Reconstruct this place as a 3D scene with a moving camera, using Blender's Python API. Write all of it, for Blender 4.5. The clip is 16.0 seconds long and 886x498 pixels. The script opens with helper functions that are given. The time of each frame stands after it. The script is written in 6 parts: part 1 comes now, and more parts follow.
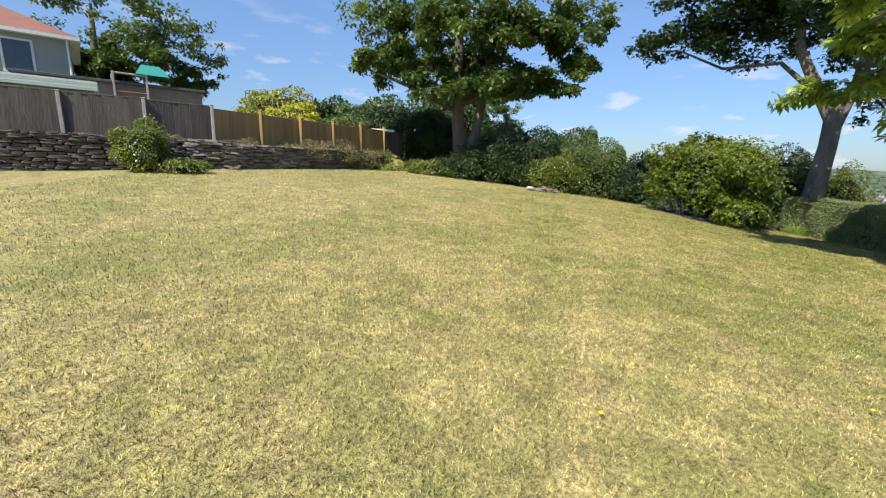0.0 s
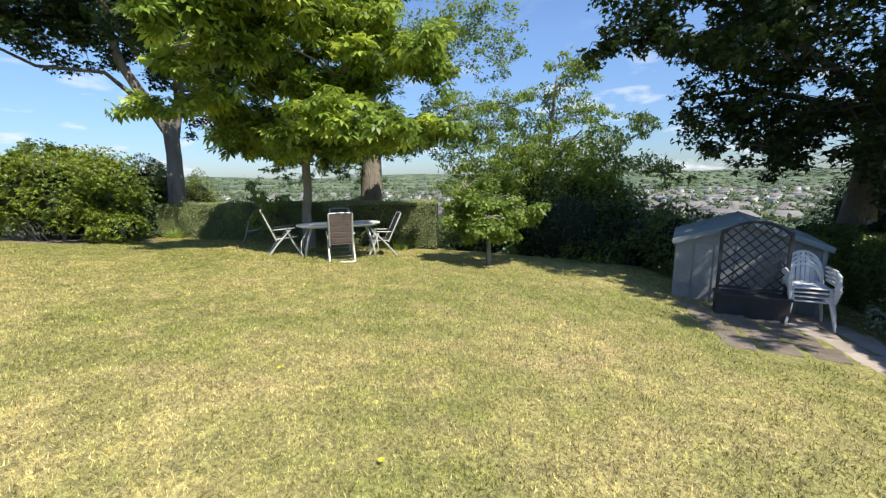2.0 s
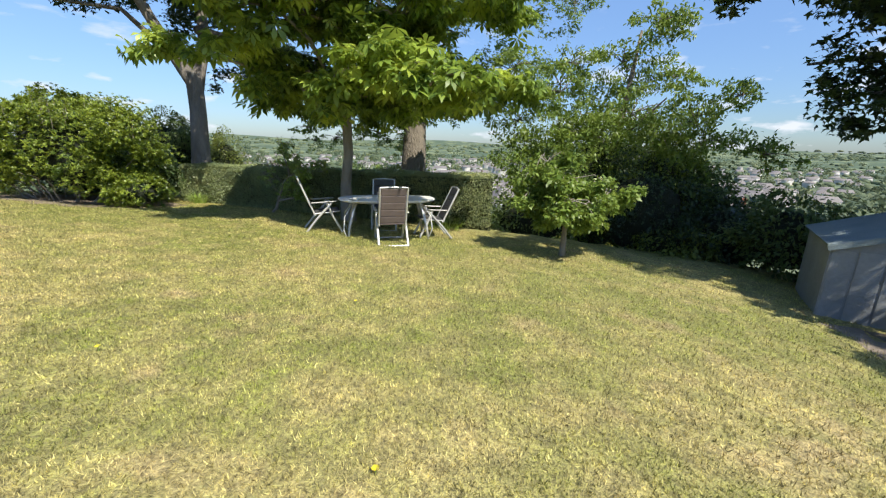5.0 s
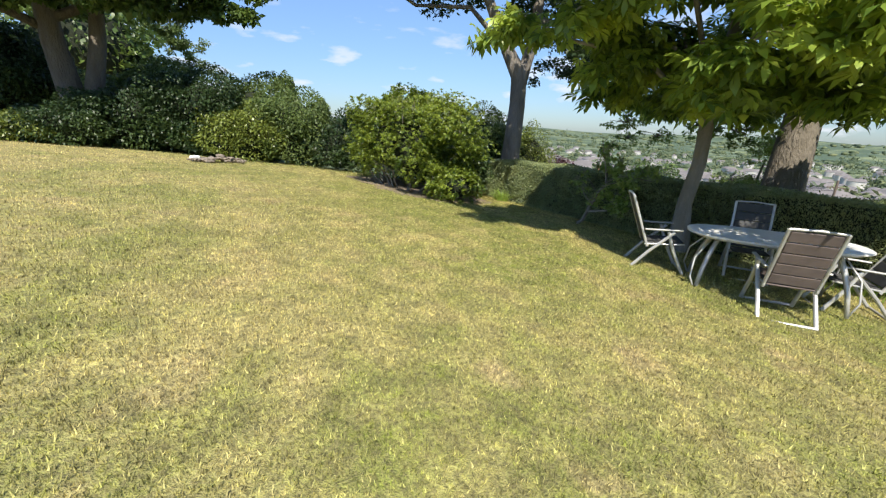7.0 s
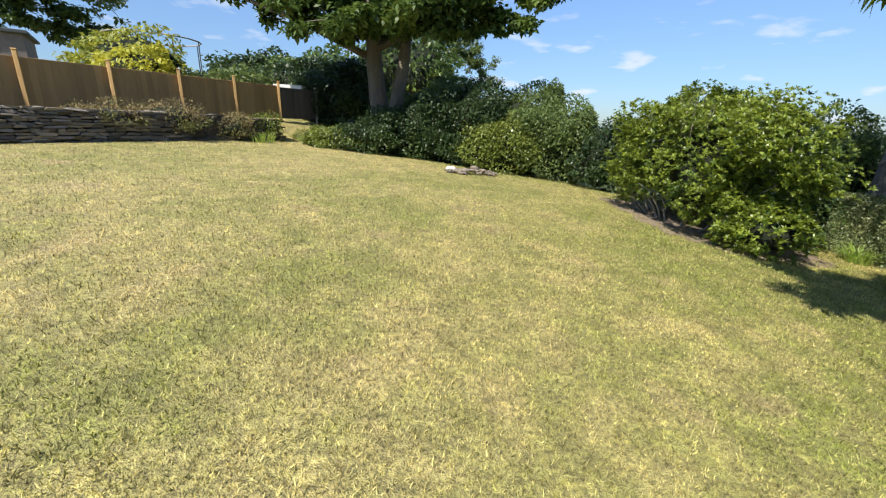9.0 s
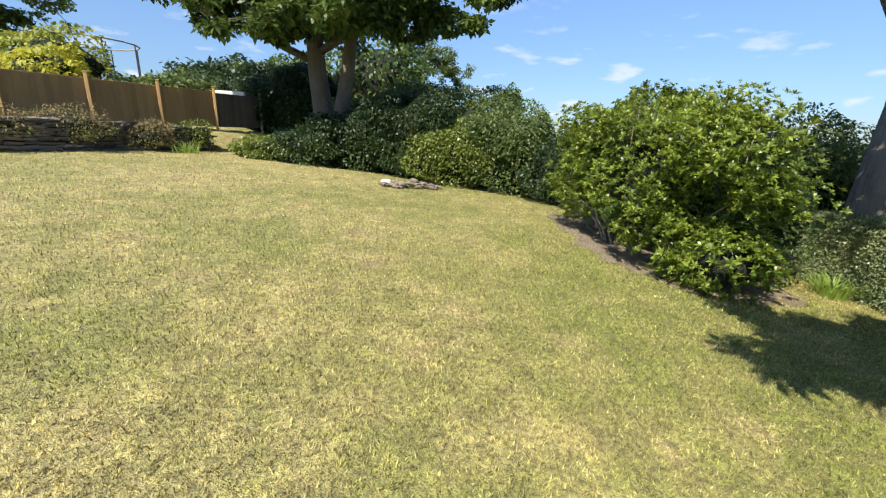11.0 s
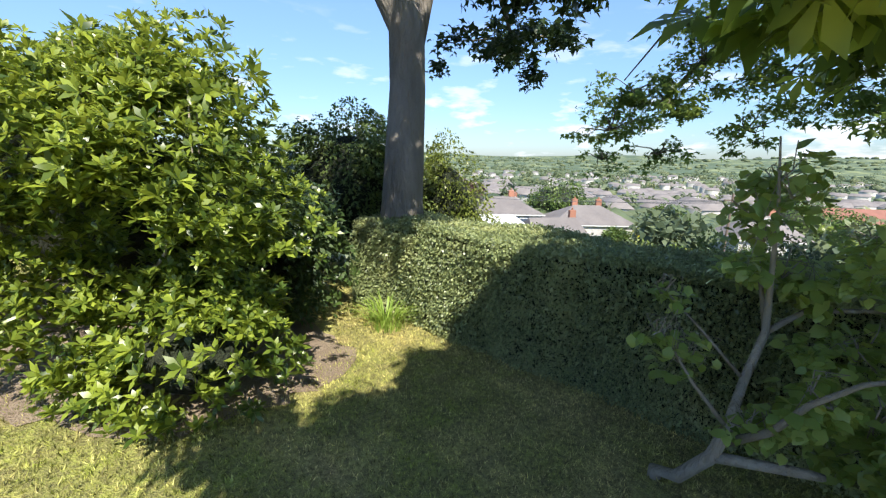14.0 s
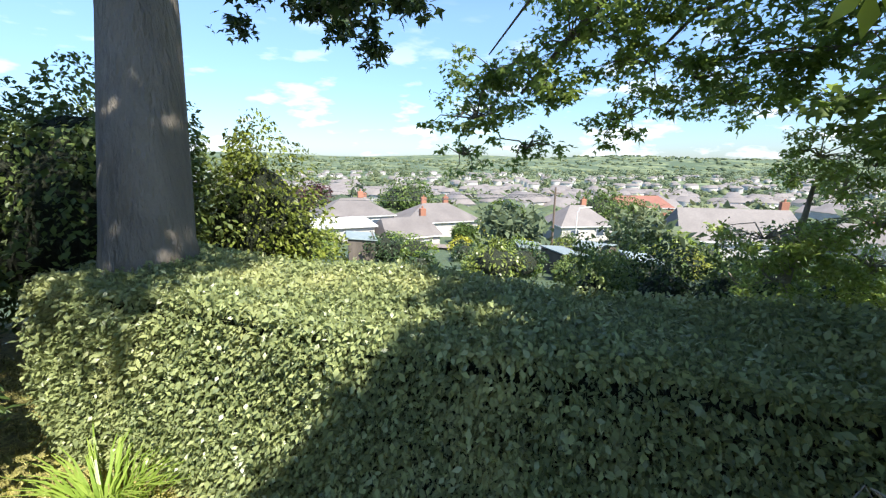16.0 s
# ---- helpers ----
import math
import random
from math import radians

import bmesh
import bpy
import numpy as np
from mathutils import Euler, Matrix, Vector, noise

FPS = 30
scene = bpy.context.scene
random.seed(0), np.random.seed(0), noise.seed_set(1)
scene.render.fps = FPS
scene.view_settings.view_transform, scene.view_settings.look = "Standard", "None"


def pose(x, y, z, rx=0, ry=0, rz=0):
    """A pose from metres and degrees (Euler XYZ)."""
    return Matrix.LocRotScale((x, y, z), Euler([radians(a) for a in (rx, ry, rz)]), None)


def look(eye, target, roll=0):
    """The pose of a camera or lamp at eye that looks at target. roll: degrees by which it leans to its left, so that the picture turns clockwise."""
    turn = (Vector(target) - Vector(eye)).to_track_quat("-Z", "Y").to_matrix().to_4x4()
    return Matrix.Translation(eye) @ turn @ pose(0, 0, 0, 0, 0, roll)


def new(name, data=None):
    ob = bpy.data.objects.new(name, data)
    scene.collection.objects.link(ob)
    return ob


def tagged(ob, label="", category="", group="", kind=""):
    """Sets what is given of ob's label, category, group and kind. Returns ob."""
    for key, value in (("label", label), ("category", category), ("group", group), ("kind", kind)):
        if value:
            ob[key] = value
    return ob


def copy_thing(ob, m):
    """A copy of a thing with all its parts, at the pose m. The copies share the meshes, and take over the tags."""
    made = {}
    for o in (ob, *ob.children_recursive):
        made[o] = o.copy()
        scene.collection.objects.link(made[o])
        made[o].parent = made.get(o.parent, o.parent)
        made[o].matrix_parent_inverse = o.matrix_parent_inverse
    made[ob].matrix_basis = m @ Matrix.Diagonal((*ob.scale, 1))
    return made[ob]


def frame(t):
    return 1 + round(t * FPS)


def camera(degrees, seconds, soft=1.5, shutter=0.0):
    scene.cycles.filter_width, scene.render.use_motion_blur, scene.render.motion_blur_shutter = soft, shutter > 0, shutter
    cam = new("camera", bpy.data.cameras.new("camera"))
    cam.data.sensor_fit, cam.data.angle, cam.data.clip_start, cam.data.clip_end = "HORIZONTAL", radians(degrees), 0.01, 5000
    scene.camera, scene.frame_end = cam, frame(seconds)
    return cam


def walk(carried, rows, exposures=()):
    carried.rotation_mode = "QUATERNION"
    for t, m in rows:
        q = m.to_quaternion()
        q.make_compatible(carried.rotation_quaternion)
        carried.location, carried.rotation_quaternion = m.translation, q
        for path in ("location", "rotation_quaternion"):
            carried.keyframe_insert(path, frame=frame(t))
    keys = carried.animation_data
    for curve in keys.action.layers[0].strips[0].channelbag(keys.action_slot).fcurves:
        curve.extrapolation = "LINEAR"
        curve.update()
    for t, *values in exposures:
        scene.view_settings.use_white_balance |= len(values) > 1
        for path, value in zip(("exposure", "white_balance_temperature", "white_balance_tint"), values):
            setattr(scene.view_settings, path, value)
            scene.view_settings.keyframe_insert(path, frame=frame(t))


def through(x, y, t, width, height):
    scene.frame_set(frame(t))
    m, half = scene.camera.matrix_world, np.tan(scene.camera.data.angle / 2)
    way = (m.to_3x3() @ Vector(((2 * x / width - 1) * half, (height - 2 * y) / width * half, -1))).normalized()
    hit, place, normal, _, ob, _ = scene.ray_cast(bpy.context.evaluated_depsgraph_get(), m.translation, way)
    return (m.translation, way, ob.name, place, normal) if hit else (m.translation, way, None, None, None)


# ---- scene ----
cam = camera(94.9, 16.0, soft=1.25)
ROWS = [
    (0.0, -0.018, 0.019, 1.594, 77.51, -2.17, -0.1),
    (0.5, 0.137, 0.248, 1.576, 78.6, -1.62, -21.12),
    (1.0, 0.245, 0.336, 1.576, 79.73, -0.61, -41.47),
    (1.5, 0.222, 0.34, 1.601, 80.0, 0.39, -60.09),
    (2.0, 0.236, 0.316, 1.587, 79.97, 0.9, -75.42),
    (2.5, 0.227, 0.304, 1.588, 79.15, 1.03, -84.93),
    (3.0, 0.233, 0.347, 1.621, 77.3, 0.65, -87.78),
    (5.5, 1.752, 2.139, 1.64, 74.9, -2.01, -65.94),
    (6.0, 2.016, 2.613, 1.682, 74.42, -2.27, -58.52),
    (6.5, 2.321, 3.066, 1.698, 73.9, -2.58, -48.58),
    (7.0, 2.524, 3.578, 1.721, 73.16, -2.7, -35.38),
    (7.5, 2.744, 4.025, 1.751, 72.5, -2.77, -21.12),
    (8.0, 2.993, 4.436, 1.77, 72.11, -2.69, -8.81),
    (10.5, 4.505, 6.198, 1.82, 73.69, -1.96, 3.38),
    (11.0, 4.954, 6.525, 1.786, 74.13, -2.04, -0.32),
    (11.5, 5.443, 6.828, 1.799, 74.65, -2.09, -6.23),
    (12.0, 5.937, 7.136, 1.77, 75.19, -2.0, -13.92),
    (12.5, 6.384, 7.493, 1.727, 75.92, -1.91, -22.76),
    (13, 6.886, 7.817, 1.639, 76.54, -1.56, -31.68),
    (13.5, 7.333, 8.213, 1.618, 76.8, -1.31, -40.33),
    (14, 7.761, 8.558, 1.608, 77.09, -1.05, -47.93),
    (14.5, 8.212, 8.839, 1.564, 77.29, -0.78, -54.32),
    (15, 8.62, 9.122, 1.539, 77.38, -0.65, -59.95),
    (15.5, 9.07, 9.351, 1.543, 77.37, -0.61, -64.85),
    (16.0, 9.474, 9.633, 1.537, 77.4, -0.6, -68.86),
]
walk(cam, [(t, pose(x, y, z, rx, ry, rz)) for t, x, y, z, rx, ry, rz in ROWS],
     [(0.0, 0.50), (3.0, 0.72), (5.5, 0.62), (8.0, 0.60), (11.0, 0.66), (13.0, 0.90), (14.5, 1.10), (16.0, 1.26)])

# ---- world and sun ----
SUN_AZ = math.atan2(-0.57, -0.82)          # from north (+y) towards +x
SUN_EL = radians(51)
world = bpy.data.worlds.new("sky")
scene.world = world
world.use_nodes = True
wn, wl = world.node_tree.nodes, world.node_tree.links
wn.clear()
w_out = wn.new("ShaderNodeOutputWorld")
w_bg = wn.new("ShaderNodeBackground")
w_sky = wn.new("ShaderNodeTexSky")
w_sky.sky_type = "NISHITA"
w_sky.sun_disc = False
w_sky.sun_elevation = SUN_EL
w_sky.sun_rotation = SUN_AZ
w_sky.altitude = 60
w_sky.air_density = 1.0
w_sky.dust_density = 0.35
w_sky.ozone_density = 2.0
w_bg.inputs["Strength"].default_value = 0.110
w_tc = wn.new("ShaderNodeTexCoord")
w_sep = wn.new("ShaderNodeSeparateXYZ")
wl.new(w_tc.outputs["Generated"], w_sep.inputs[0])
w_div = wn.new("ShaderNodeVectorMath"); w_div.operation = "MULTIPLY"; w_div.inputs[1].default_value = (1.0, 1.0, 3.4)
wl.new(w_tc.outputs["Generated"], w_div.inputs[0])
w_n = wn.new("ShaderNodeTexNoise")
w_n.inputs["Scale"].default_value = 8.5
w_n.inputs["Detail"].default_value = 7.0
w_n.inputs["Roughness"].default_value = 0.52
wl.new(w_div.outputs[0], w_n.inputs["Vector"])
w_r = wn.new("ShaderNodeMapRange")
w_r.inputs["From Min"].default_value = 0.565
w_r.inputs["From Max"].default_value = 0.67
wl.new(w_n.outputs["Fac"], w_r.inputs["Value"])
# clouds gather low over the horizon, with few higher up
w_low = wn.new("ShaderNodeMapRange")
w_low.inputs["From Min"].default_value = 0.30
w_low.inputs["From Max"].default_value = 0.03
w_low.inputs["To Min"].default_value = 0.06
w_low.inputs["To Max"].default_value = 1.0
wl.new(w_sep.outputs["Z"], w_low.inputs["Value"])
w_m = wn.new("ShaderNodeMath"); w_m.operation = "MULTIPLY"
wl.new(w_r.outputs[0], w_m.inputs[0]); wl.new(w_low.outputs[0], w_m.inputs[1])
w_mix = wn.new("ShaderNodeMix"); w_mix.data_type = "RGBA"
w_mix.inputs["B"].default_value = (5.4, 5.7, 6.2, 1)
wl.new(w_m.outputs[0], w_mix.inputs["Factor"])
w_tint = wn.new("ShaderNodeMix"); w_tint.data_type = "RGBA"; w_tint.blend_type = "MULTIPLY"
w_tint.inputs["Factor"].default_value = 1.0
w_band = wn.new("ShaderNodeMapRange")
w_band.inputs["From Min"].default_value, w_band.inputs["From Max"].default_value = 0.0, 0.30
wl.new(w_sep.outputs["Z"], w_band.inputs["Value"])
w_col = wn.new("ShaderNodeMix"); w_col.data_type = "RGBA"
w_col.inputs["A"].default_value = (0.43, 0.53, 0.70, 1)
w_col.inputs["B"].default_value = (0.88, 0.99, 1.16, 1)
wl.new(w_band.outputs[0], w_col.inputs["Factor"])
wl.new(w_col.outputs["Result"], w_tint.inputs["B"])
wl.new(w_sky.outputs[0], w_tint.inputs["A"])
wl.new(w_tint.outputs["Result"], w_mix.inputs["A"])
wl.new(w_mix.outputs["Result"], w_bg.inputs["Color"])
wl.new(w_bg.outputs[0], w_out.inputs["Surface"])

sun_data = bpy.data.lights.new("sun", "SUN")
sun_data.energy = 4.8
sun_data.angle = radians(0.55)
sun_data.color = (1.0, 0.94, 0.82)
sun = new("sun", sun_data)
sun.matrix_world = look((0, 0, 30), (0.57 * 30 / math.tan(SUN_EL), 0.82 * 30 / math.tan(SUN_EL), 0))

# ---- materials ----


def node(nt, kind, **ins):
    n = nt.nodes.new(kind)
    for k, v in ins.items():
        n.inputs[k.replace("_", " ")].default_value = v
    return n


def ramp_mix(nt, fac, a, b):
    m = nt.nodes.new("ShaderNodeMix")
    m.data_type = "RGBA"
    nt.links.new(fac, m.inputs["Factor"])
    for sock, v in (("A", a), ("B", b)):
        if hasattr(v, "is_output"):
            nt.links.new(v, m.inputs[sock])
        else:
            m.inputs[sock].default_value = (*v, 1)
    return m.outputs["Result"]


def noise_fac(nt, scale, detail=4.0, lo=0.35, hi=0.65, stretch=(1, 1, 1), rough=0.55):
    tc = nt.nodes.new("ShaderNodeTexCoord")
    mp = nt.nodes.new("ShaderNodeMapping")
    mp.inputs["Scale"].default_value = stretch
    nt.links.new(tc.outputs["Object"], mp.inputs["Vector"])
    n = node(nt, "ShaderNodeTexNoise", Scale=scale, Detail=detail, Roughness=rough)
    nt.links.new(mp.outputs[0], n.inputs["Vector"])
    r = nt.nodes.new("ShaderNodeMapRange")
    r.inputs["From Min"].default_value, r.inputs["From Max"].default_value = lo, hi
    nt.links.new(n.outputs["Fac"], r.inputs["Value"])
    return r.outputs[0]


def surface(name, a, b, scale=3.0, fine=40.0, rough=0.7, bump=0.3, metal=0.0, stretch=(1, 1, 1), per_object=0.15, dist=0.01, c=None):
    m = bpy.data.materials.new(name)
    m.use_nodes = True
    nt = m.node_tree
    p = nt.nodes["Principled BSDF"]
    f1 = noise_fac(nt, scale, 5, 0.3, 0.7, stretch)
    f2 = noise_fac(nt, fine, 5, 0.3, 0.75, stretch)
    col = ramp_mix(nt, f1, a, b)
    mid = c or tuple(v * 0.6 for v in a)
    half = nt.nodes.new("ShaderNodeMath")
    half.operation = "MULTIPLY"
    half.inputs[1].default_value = 0.45
    nt.links.new(f2, half.inputs[0])
    col = ramp_mix(nt, half.outputs[0], col, mid)
    if per_object:
        oi = nt.nodes.new("ShaderNodeObjectInfo")
        mr = nt.nodes.new("ShaderNodeMapRange")
        mr.inputs["To Min"].default_value, mr.inputs["To Max"].default_value = 1 - per_object, 1 + per_object
        nt.links.new(oi.outputs["Random"], mr.inputs["Value"])
        hsv = nt.nodes.new("ShaderNodeHueSaturation")
        nt.links.new(mr.outputs[0], hsv.inputs["Value"])
        nt.links.new(col, hsv.inputs["Color"])
        col = hsv.outputs[0]
    nt.links.new(col, p.inputs["Base Color"])
    p.inputs["Roughness"].default_value = rough
    p.inputs["Metallic"].default_value = metal
    b_ = nt.nodes.new("ShaderNodeBump")
    b_.inputs["Strength"].default_value = bump
    b_.inputs["Distance"].default_value = dist
    nt.links.new(f2, b_.inputs["Height"])
    nt.links.new(b_.outputs[0], p.inputs["Normal"])
    return m


def leafy(name, a, b, c=None, gloss=0.45, through=0.35, scale=0.8):
    """Leaves: a and b by chance leaf by leaf, c in drifts; light passes through them."""
    m = bpy.data.materials.new(name)
    m.use_nodes = True
    nt = m.node_tree
    p = nt.nodes["Principled BSDF"]
    geo = nt.nodes.new("ShaderNodeNewGeometry")
    col = ramp_mix(nt, geo.outputs["Random Per Island"], a, b)
    if c:
        col = ramp_mix(nt, noise_fac(nt, scale, 3, 0.5, 0.68), col, c)
    nt.links.new(col, p.inputs["Base Color"])
    p.inputs["Roughness"].default_value = gloss
    tr = nt.nodes.new("ShaderNodeBsdfTranslucent")
    hsv = nt.nodes.new("ShaderNodeHueSaturation")
    hsv.inputs["Hue"].default_value = 0.485
    hsv.inputs["Value"].default_value = 1.5
    nt.links.new(col, hsv.inputs["Color"])
    nt.links.new(hsv.outputs[0], tr.inputs["Color"])
    mx = nt.nodes.new("ShaderNodeMixShader")
    mx.inputs[0].default_value = through
    nt.links.new(p.outputs[0], mx.inputs[1])
    nt.links.new(tr.outputs[0], mx.inputs[2])
    nt.links.new(mx.outputs[0], nt.nodes["Material Output"].inputs["Surface"])
    return m


def lawn_material(name, blades):
    m = bpy.data.materials.new(name)
    m.use_nodes = True
    nt = m.node_tree
    p = nt.nodes["Principled BSDF"]
    green, straw = (0.215, 0.250, 0.036), (0.52, 0.43, 0.165)
    dark, pale = (0.085, 0.095, 0.024), (0.68, 0.57, 0.27)
    broad = noise_fac(nt, 0.33, 3, 0.40, 0.58)
    patch = noise_fac(nt, 2.1, 5, 0.42, 0.62)
    small = noise_fac(nt, 11.0, 4, 0.36, 0.64)
    both = nt.nodes.new("ShaderNodeMath"); both.operation = "MULTIPLY_ADD"
    nt.links.new(patch, both.inputs[0]); both.inputs[1].default_value = 0.50
    sc = nt.nodes.new("ShaderNodeMath"); sc.operation = "MULTIPLY"; sc.inputs[1].default_value = 0.50
    nt.links.new(broad, sc.inputs[0])
    nt.links.new(sc.outputs[0], both.inputs[2])
    gp = nt.nodes.new("ShaderNodeNewGeometry")
    gx = nt.nodes.new("ShaderNodeSeparateXYZ")
    nt.links.new(gp.outputs["Position"], gx.inputs[0])
    dry = nt.nodes.new("ShaderNodeMapRange")
    dry.inputs["From Min"].default_value, dry.inputs["From Max"].default_value = 6.5, 0.0
    dry.inputs["To Min"].default_value, dry.inputs["To Max"].default_value = -0.20, 0.22
    nt.links.new(gx.outputs["X"], dry.inputs["Value"])
    tot = nt.nodes.new("ShaderNodeMath"); tot.operation = "ADD"; tot.use_clamp = True
    nt.links.new(both.outputs[0], tot.inputs[0]); nt.links.new(dry.outputs[0], tot.inputs[1])
    col = ramp_mix(nt, tot.outputs[0], green, straw)
    sm = nt.nodes.new("ShaderNodeMath"); sm.operation = "MULTIPLY"; sm.inputs[1].default_value = 0.5
    nt.links.new(small, sm.inputs[0])
    col = ramp_mix(nt, sm.outputs[0], col, pale if blades else dark)
    bare = noise_fac(nt, 1.3, 6, 0.60, 0.72)
    bm_ = nt.nodes.new("ShaderNodeMath"); bm_.operation = "MULTIPLY"; bm_.inputs[1].default_value = 0.55
    nt.links.new(bare, bm_.inputs[0])
    col = ramp_mix(nt, bm_.outputs[0], col, (0.50, 0.36, 0.20))
    shade = noise_fac(nt, 4.6, 5, 0.35, 0.65)
    sv = nt.nodes.new("ShaderNodeMapRange")
    sv.inputs["To Min"].default_value, sv.inputs["To Max"].default_value = 0.74, 1.14
    nt.links.new(shade, sv.inputs["Value"])
    sh = nt.nodes.new("ShaderNodeHueSaturation")
    nt.links.new(sv.outputs[0], sh.inputs["Value"])
    nt.links.new(col, sh.inputs["Color"])
    col = sh.outputs[0]
    tuft = noise_fac(nt, 30.0, 4, 0.38, 0.62, rough=0.7)
    tv = nt.nodes.new("ShaderNodeMapRange")
    tv.inputs["To Min"].default_value, tv.inputs["To Max"].default_value = 0.46, 1.52
    nt.links.new(tuft, tv.inputs["Value"])
    th = nt.nodes.new("ShaderNodeHueSaturation")
    nt.links.new(tv.outputs[0], th.inputs["Value"])
    nt.links.new(col, th.inputs["Color"])
    col = th.outputs[0]
    if blades:
        geo = nt.nodes.new("ShaderNodeNewGeometry")
        mr = nt.nodes.new("ShaderNodeMapRange")
        mr.inputs["To Min"].default_value, mr.inputs["To Max"].default_value = 0.45, 1.6
        nt.links.new(geo.outputs["Random Per Island"], mr.inputs["Value"])
        hsv = nt.nodes.new("ShaderNodeHueSaturation")
        nt.links.new(mr.outputs[0], hsv.inputs["Value"])
        nt.links.new(col, hsv.inputs["Color"])
        col = hsv.outputs[0]
    else:
        fine = noise_fac(nt, 95.0, 3, 0.3, 0.7)
        bp = nt.nodes.new("ShaderNodeBump")
        bp.inputs["Strength"].default_value = 0.7
        bp.inputs["Distance"].default_value = 0.02
        nt.links.new(fine, bp.inputs["Height"])
        nt.links.new(bp.outputs[0], p.inputs["Normal"])
        fm = nt.nodes.new("ShaderNodeMath"); fm.operation = "MULTIPLY"; fm.inputs[1].default_value = 0.35
        nt.links.new(fine, fm.inputs[0])
        col = ramp_mix(nt, fm.outputs[0], col, pale)
        # beyond the garden: fields and woods of the valley
        gm = nt.nodes.new("ShaderNodeNewGeometry")
        sx = nt.nodes.new("ShaderNodeSeparateXYZ")
        nt.links.new(gm.outputs["Position"], sx.inputs[0])
        fld = noise_fac(nt, 0.006, 4, 0.47, 0.53)
        fld2 = noise_fac(nt, 0.02, 5, 0.42, 0.6)
        far = ramp_mix(nt, fld, (0.07, 0.105, 0.05), (0.19, 0.22, 0.10))
        far = ramp_mix(nt, fld2, far, (0.07, 0.10, 0.05))
        out = nt.nodes.new("ShaderNodeMapRange")
        out.inputs["From Min"].default_value, out.inputs["From Max"].default_value = -1.4, -2.4
        nt.links.new(sx.outputs["Z"], out.inputs["Value"])
        outx = nt.nodes.new("ShaderNodeMapRange")
        outx.inputs["From Min"].default_value, outx.inputs["From Max"].default_value = 60, 120
        nt.links.new(sx.outputs["X"], outx.inputs["Value"])
        mxx = nt.nodes.new("ShaderNodeMath"); mxx.operation = "MAXIMUM"
        nt.links.new(out.outputs[0], mxx.inputs[0]); nt.links.new(outx.outputs[0], mxx.inputs[1])
        col = ramp_mix(nt, mxx.outputs[0], col, far)
    nt.links.new(col, p.inputs["Base Color"])
    p.inputs["Roughness"].default_value = 0.75
    if blades:
        tr = nt.nodes.new("ShaderNodeBsdfTranslucent")
        nt.links.new(col, tr.inputs["Color"])
        mx = nt.nodes.new("ShaderNodeMixShader")
        mx.inputs[0].default_value = 0.3
        nt.links.new(p.outputs[0], mx.inputs[1]); nt.links.new(tr.outputs[0], mx.inputs[2])
        nt.links.new(mx.outputs[0], nt.nodes["Material Output"].inputs["Surface"])
    return m


M_LAWN = lawn_material("lawn_turf", False)
M_BLADE = lawn_material("grass_blades", True)
M_SOIL = surface("dry_soil", (0.27, 0.20, 0.14), (0.40, 0.32, 0.23), 6, 60, 0.95, 0.8, dist=0.02)
M_BARK_GREY = surface("fissured_grey_bark", (0.30, 0.265, 0.225), (0.10, 0.085, 0.07), scale=3, fine=15, rough=0.9, bump=1.0, stretch=(1, 1, 0.22), dist=0.035)
M_BARK = surface("grey_bark", (0.22, 0.19, 0.15), (0.13, 0.11, 0.085), 3, 22, 0.9, 1.0, stretch=(1, 1, 0.3), dist=0.03)
M_BARK_PALE = surface("pale_bark", (0.36, 0.32, 0.26), (0.22, 0.19, 0.15), 5, 40, 0.9, 0.8, stretch=(1, 1, 0.35), dist=0.01)
M_SYC = leafy("sycamore_leaf", (0.055, 0.098, 0.022), (0.10, 0.155, 0.032), (0.16, 0.225, 0.04), through=0.30, scale=0.35)
M_DARK = leafy("dark_tree_leaf", (0.024, 0.048, 0.016), (0.048, 0.082, 0.024), (0.075, 0.12, 0.03), through=0.26, scale=0.4)
M_MID = leafy("broad_tree_leaf", (0.095, 0.155, 0.040), (0.16, 0.235, 0.055), (0.21, 0.29, 0.07), through=0.60, scale=0.4)
M_CHEST = leafy("horse_chestnut_leaf", (0.07, 0.125, 0.02), (0.26, 0.36, 0.05), (0.42, 0.51, 0.075), gloss=0.42, through=0.36, scale=1.1)
M_LAUREL = leafy("laurel_leaf", (0.045, 0.085, 0.014), (0.31, 0.38, 0.048), (0.06, 0.105, 0.016), gloss=0.36, through=0.36, scale=1.1)
M_HEDGE = leafy("privet_leaf", (0.15, 0.19, 0.088), (0.34, 0.39, 0.17), (0.40, 0.42, 0.19), gloss=0.36, through=0.25, scale=1.6)
# darker than the privet: tree shade over this hedge is put into its leaf colour
M_SHADEHEDGE = leafy("shaded_hedge_leaf", (0.06, 0.10, 0.025), (0.16, 0.22, 0.05), (0.26, 0.32, 0.07), gloss=0.5, through=0.25, scale=0.9)
M_APPLE = leafy("apple_leaf", (0.12, 0.19, 0.03), (0.23, 0.31, 0.06), gloss=0.45, through=0.38)
M_SAPLING = leafy("sapling_leaf", (0.19, 0.28, 0.06), (0.36, 0.44, 0.12), gloss=0.35, through=0.42)
M_IVY = leafy("ivy_leaf", (0.10, 0.14, 0.022), (0.24, 0.28, 0.055), (0.17, 0.21, 0.04), gloss=0.35, through=0.2, scale=2.0)
M_SHRUB = leafy("shrub_leaf", (0.070, 0.115, 0.028), (0.16, 0.215, 0.06), (0.21, 0.26, 0.08), gloss=0.5, through=0.32, scale=0.5)
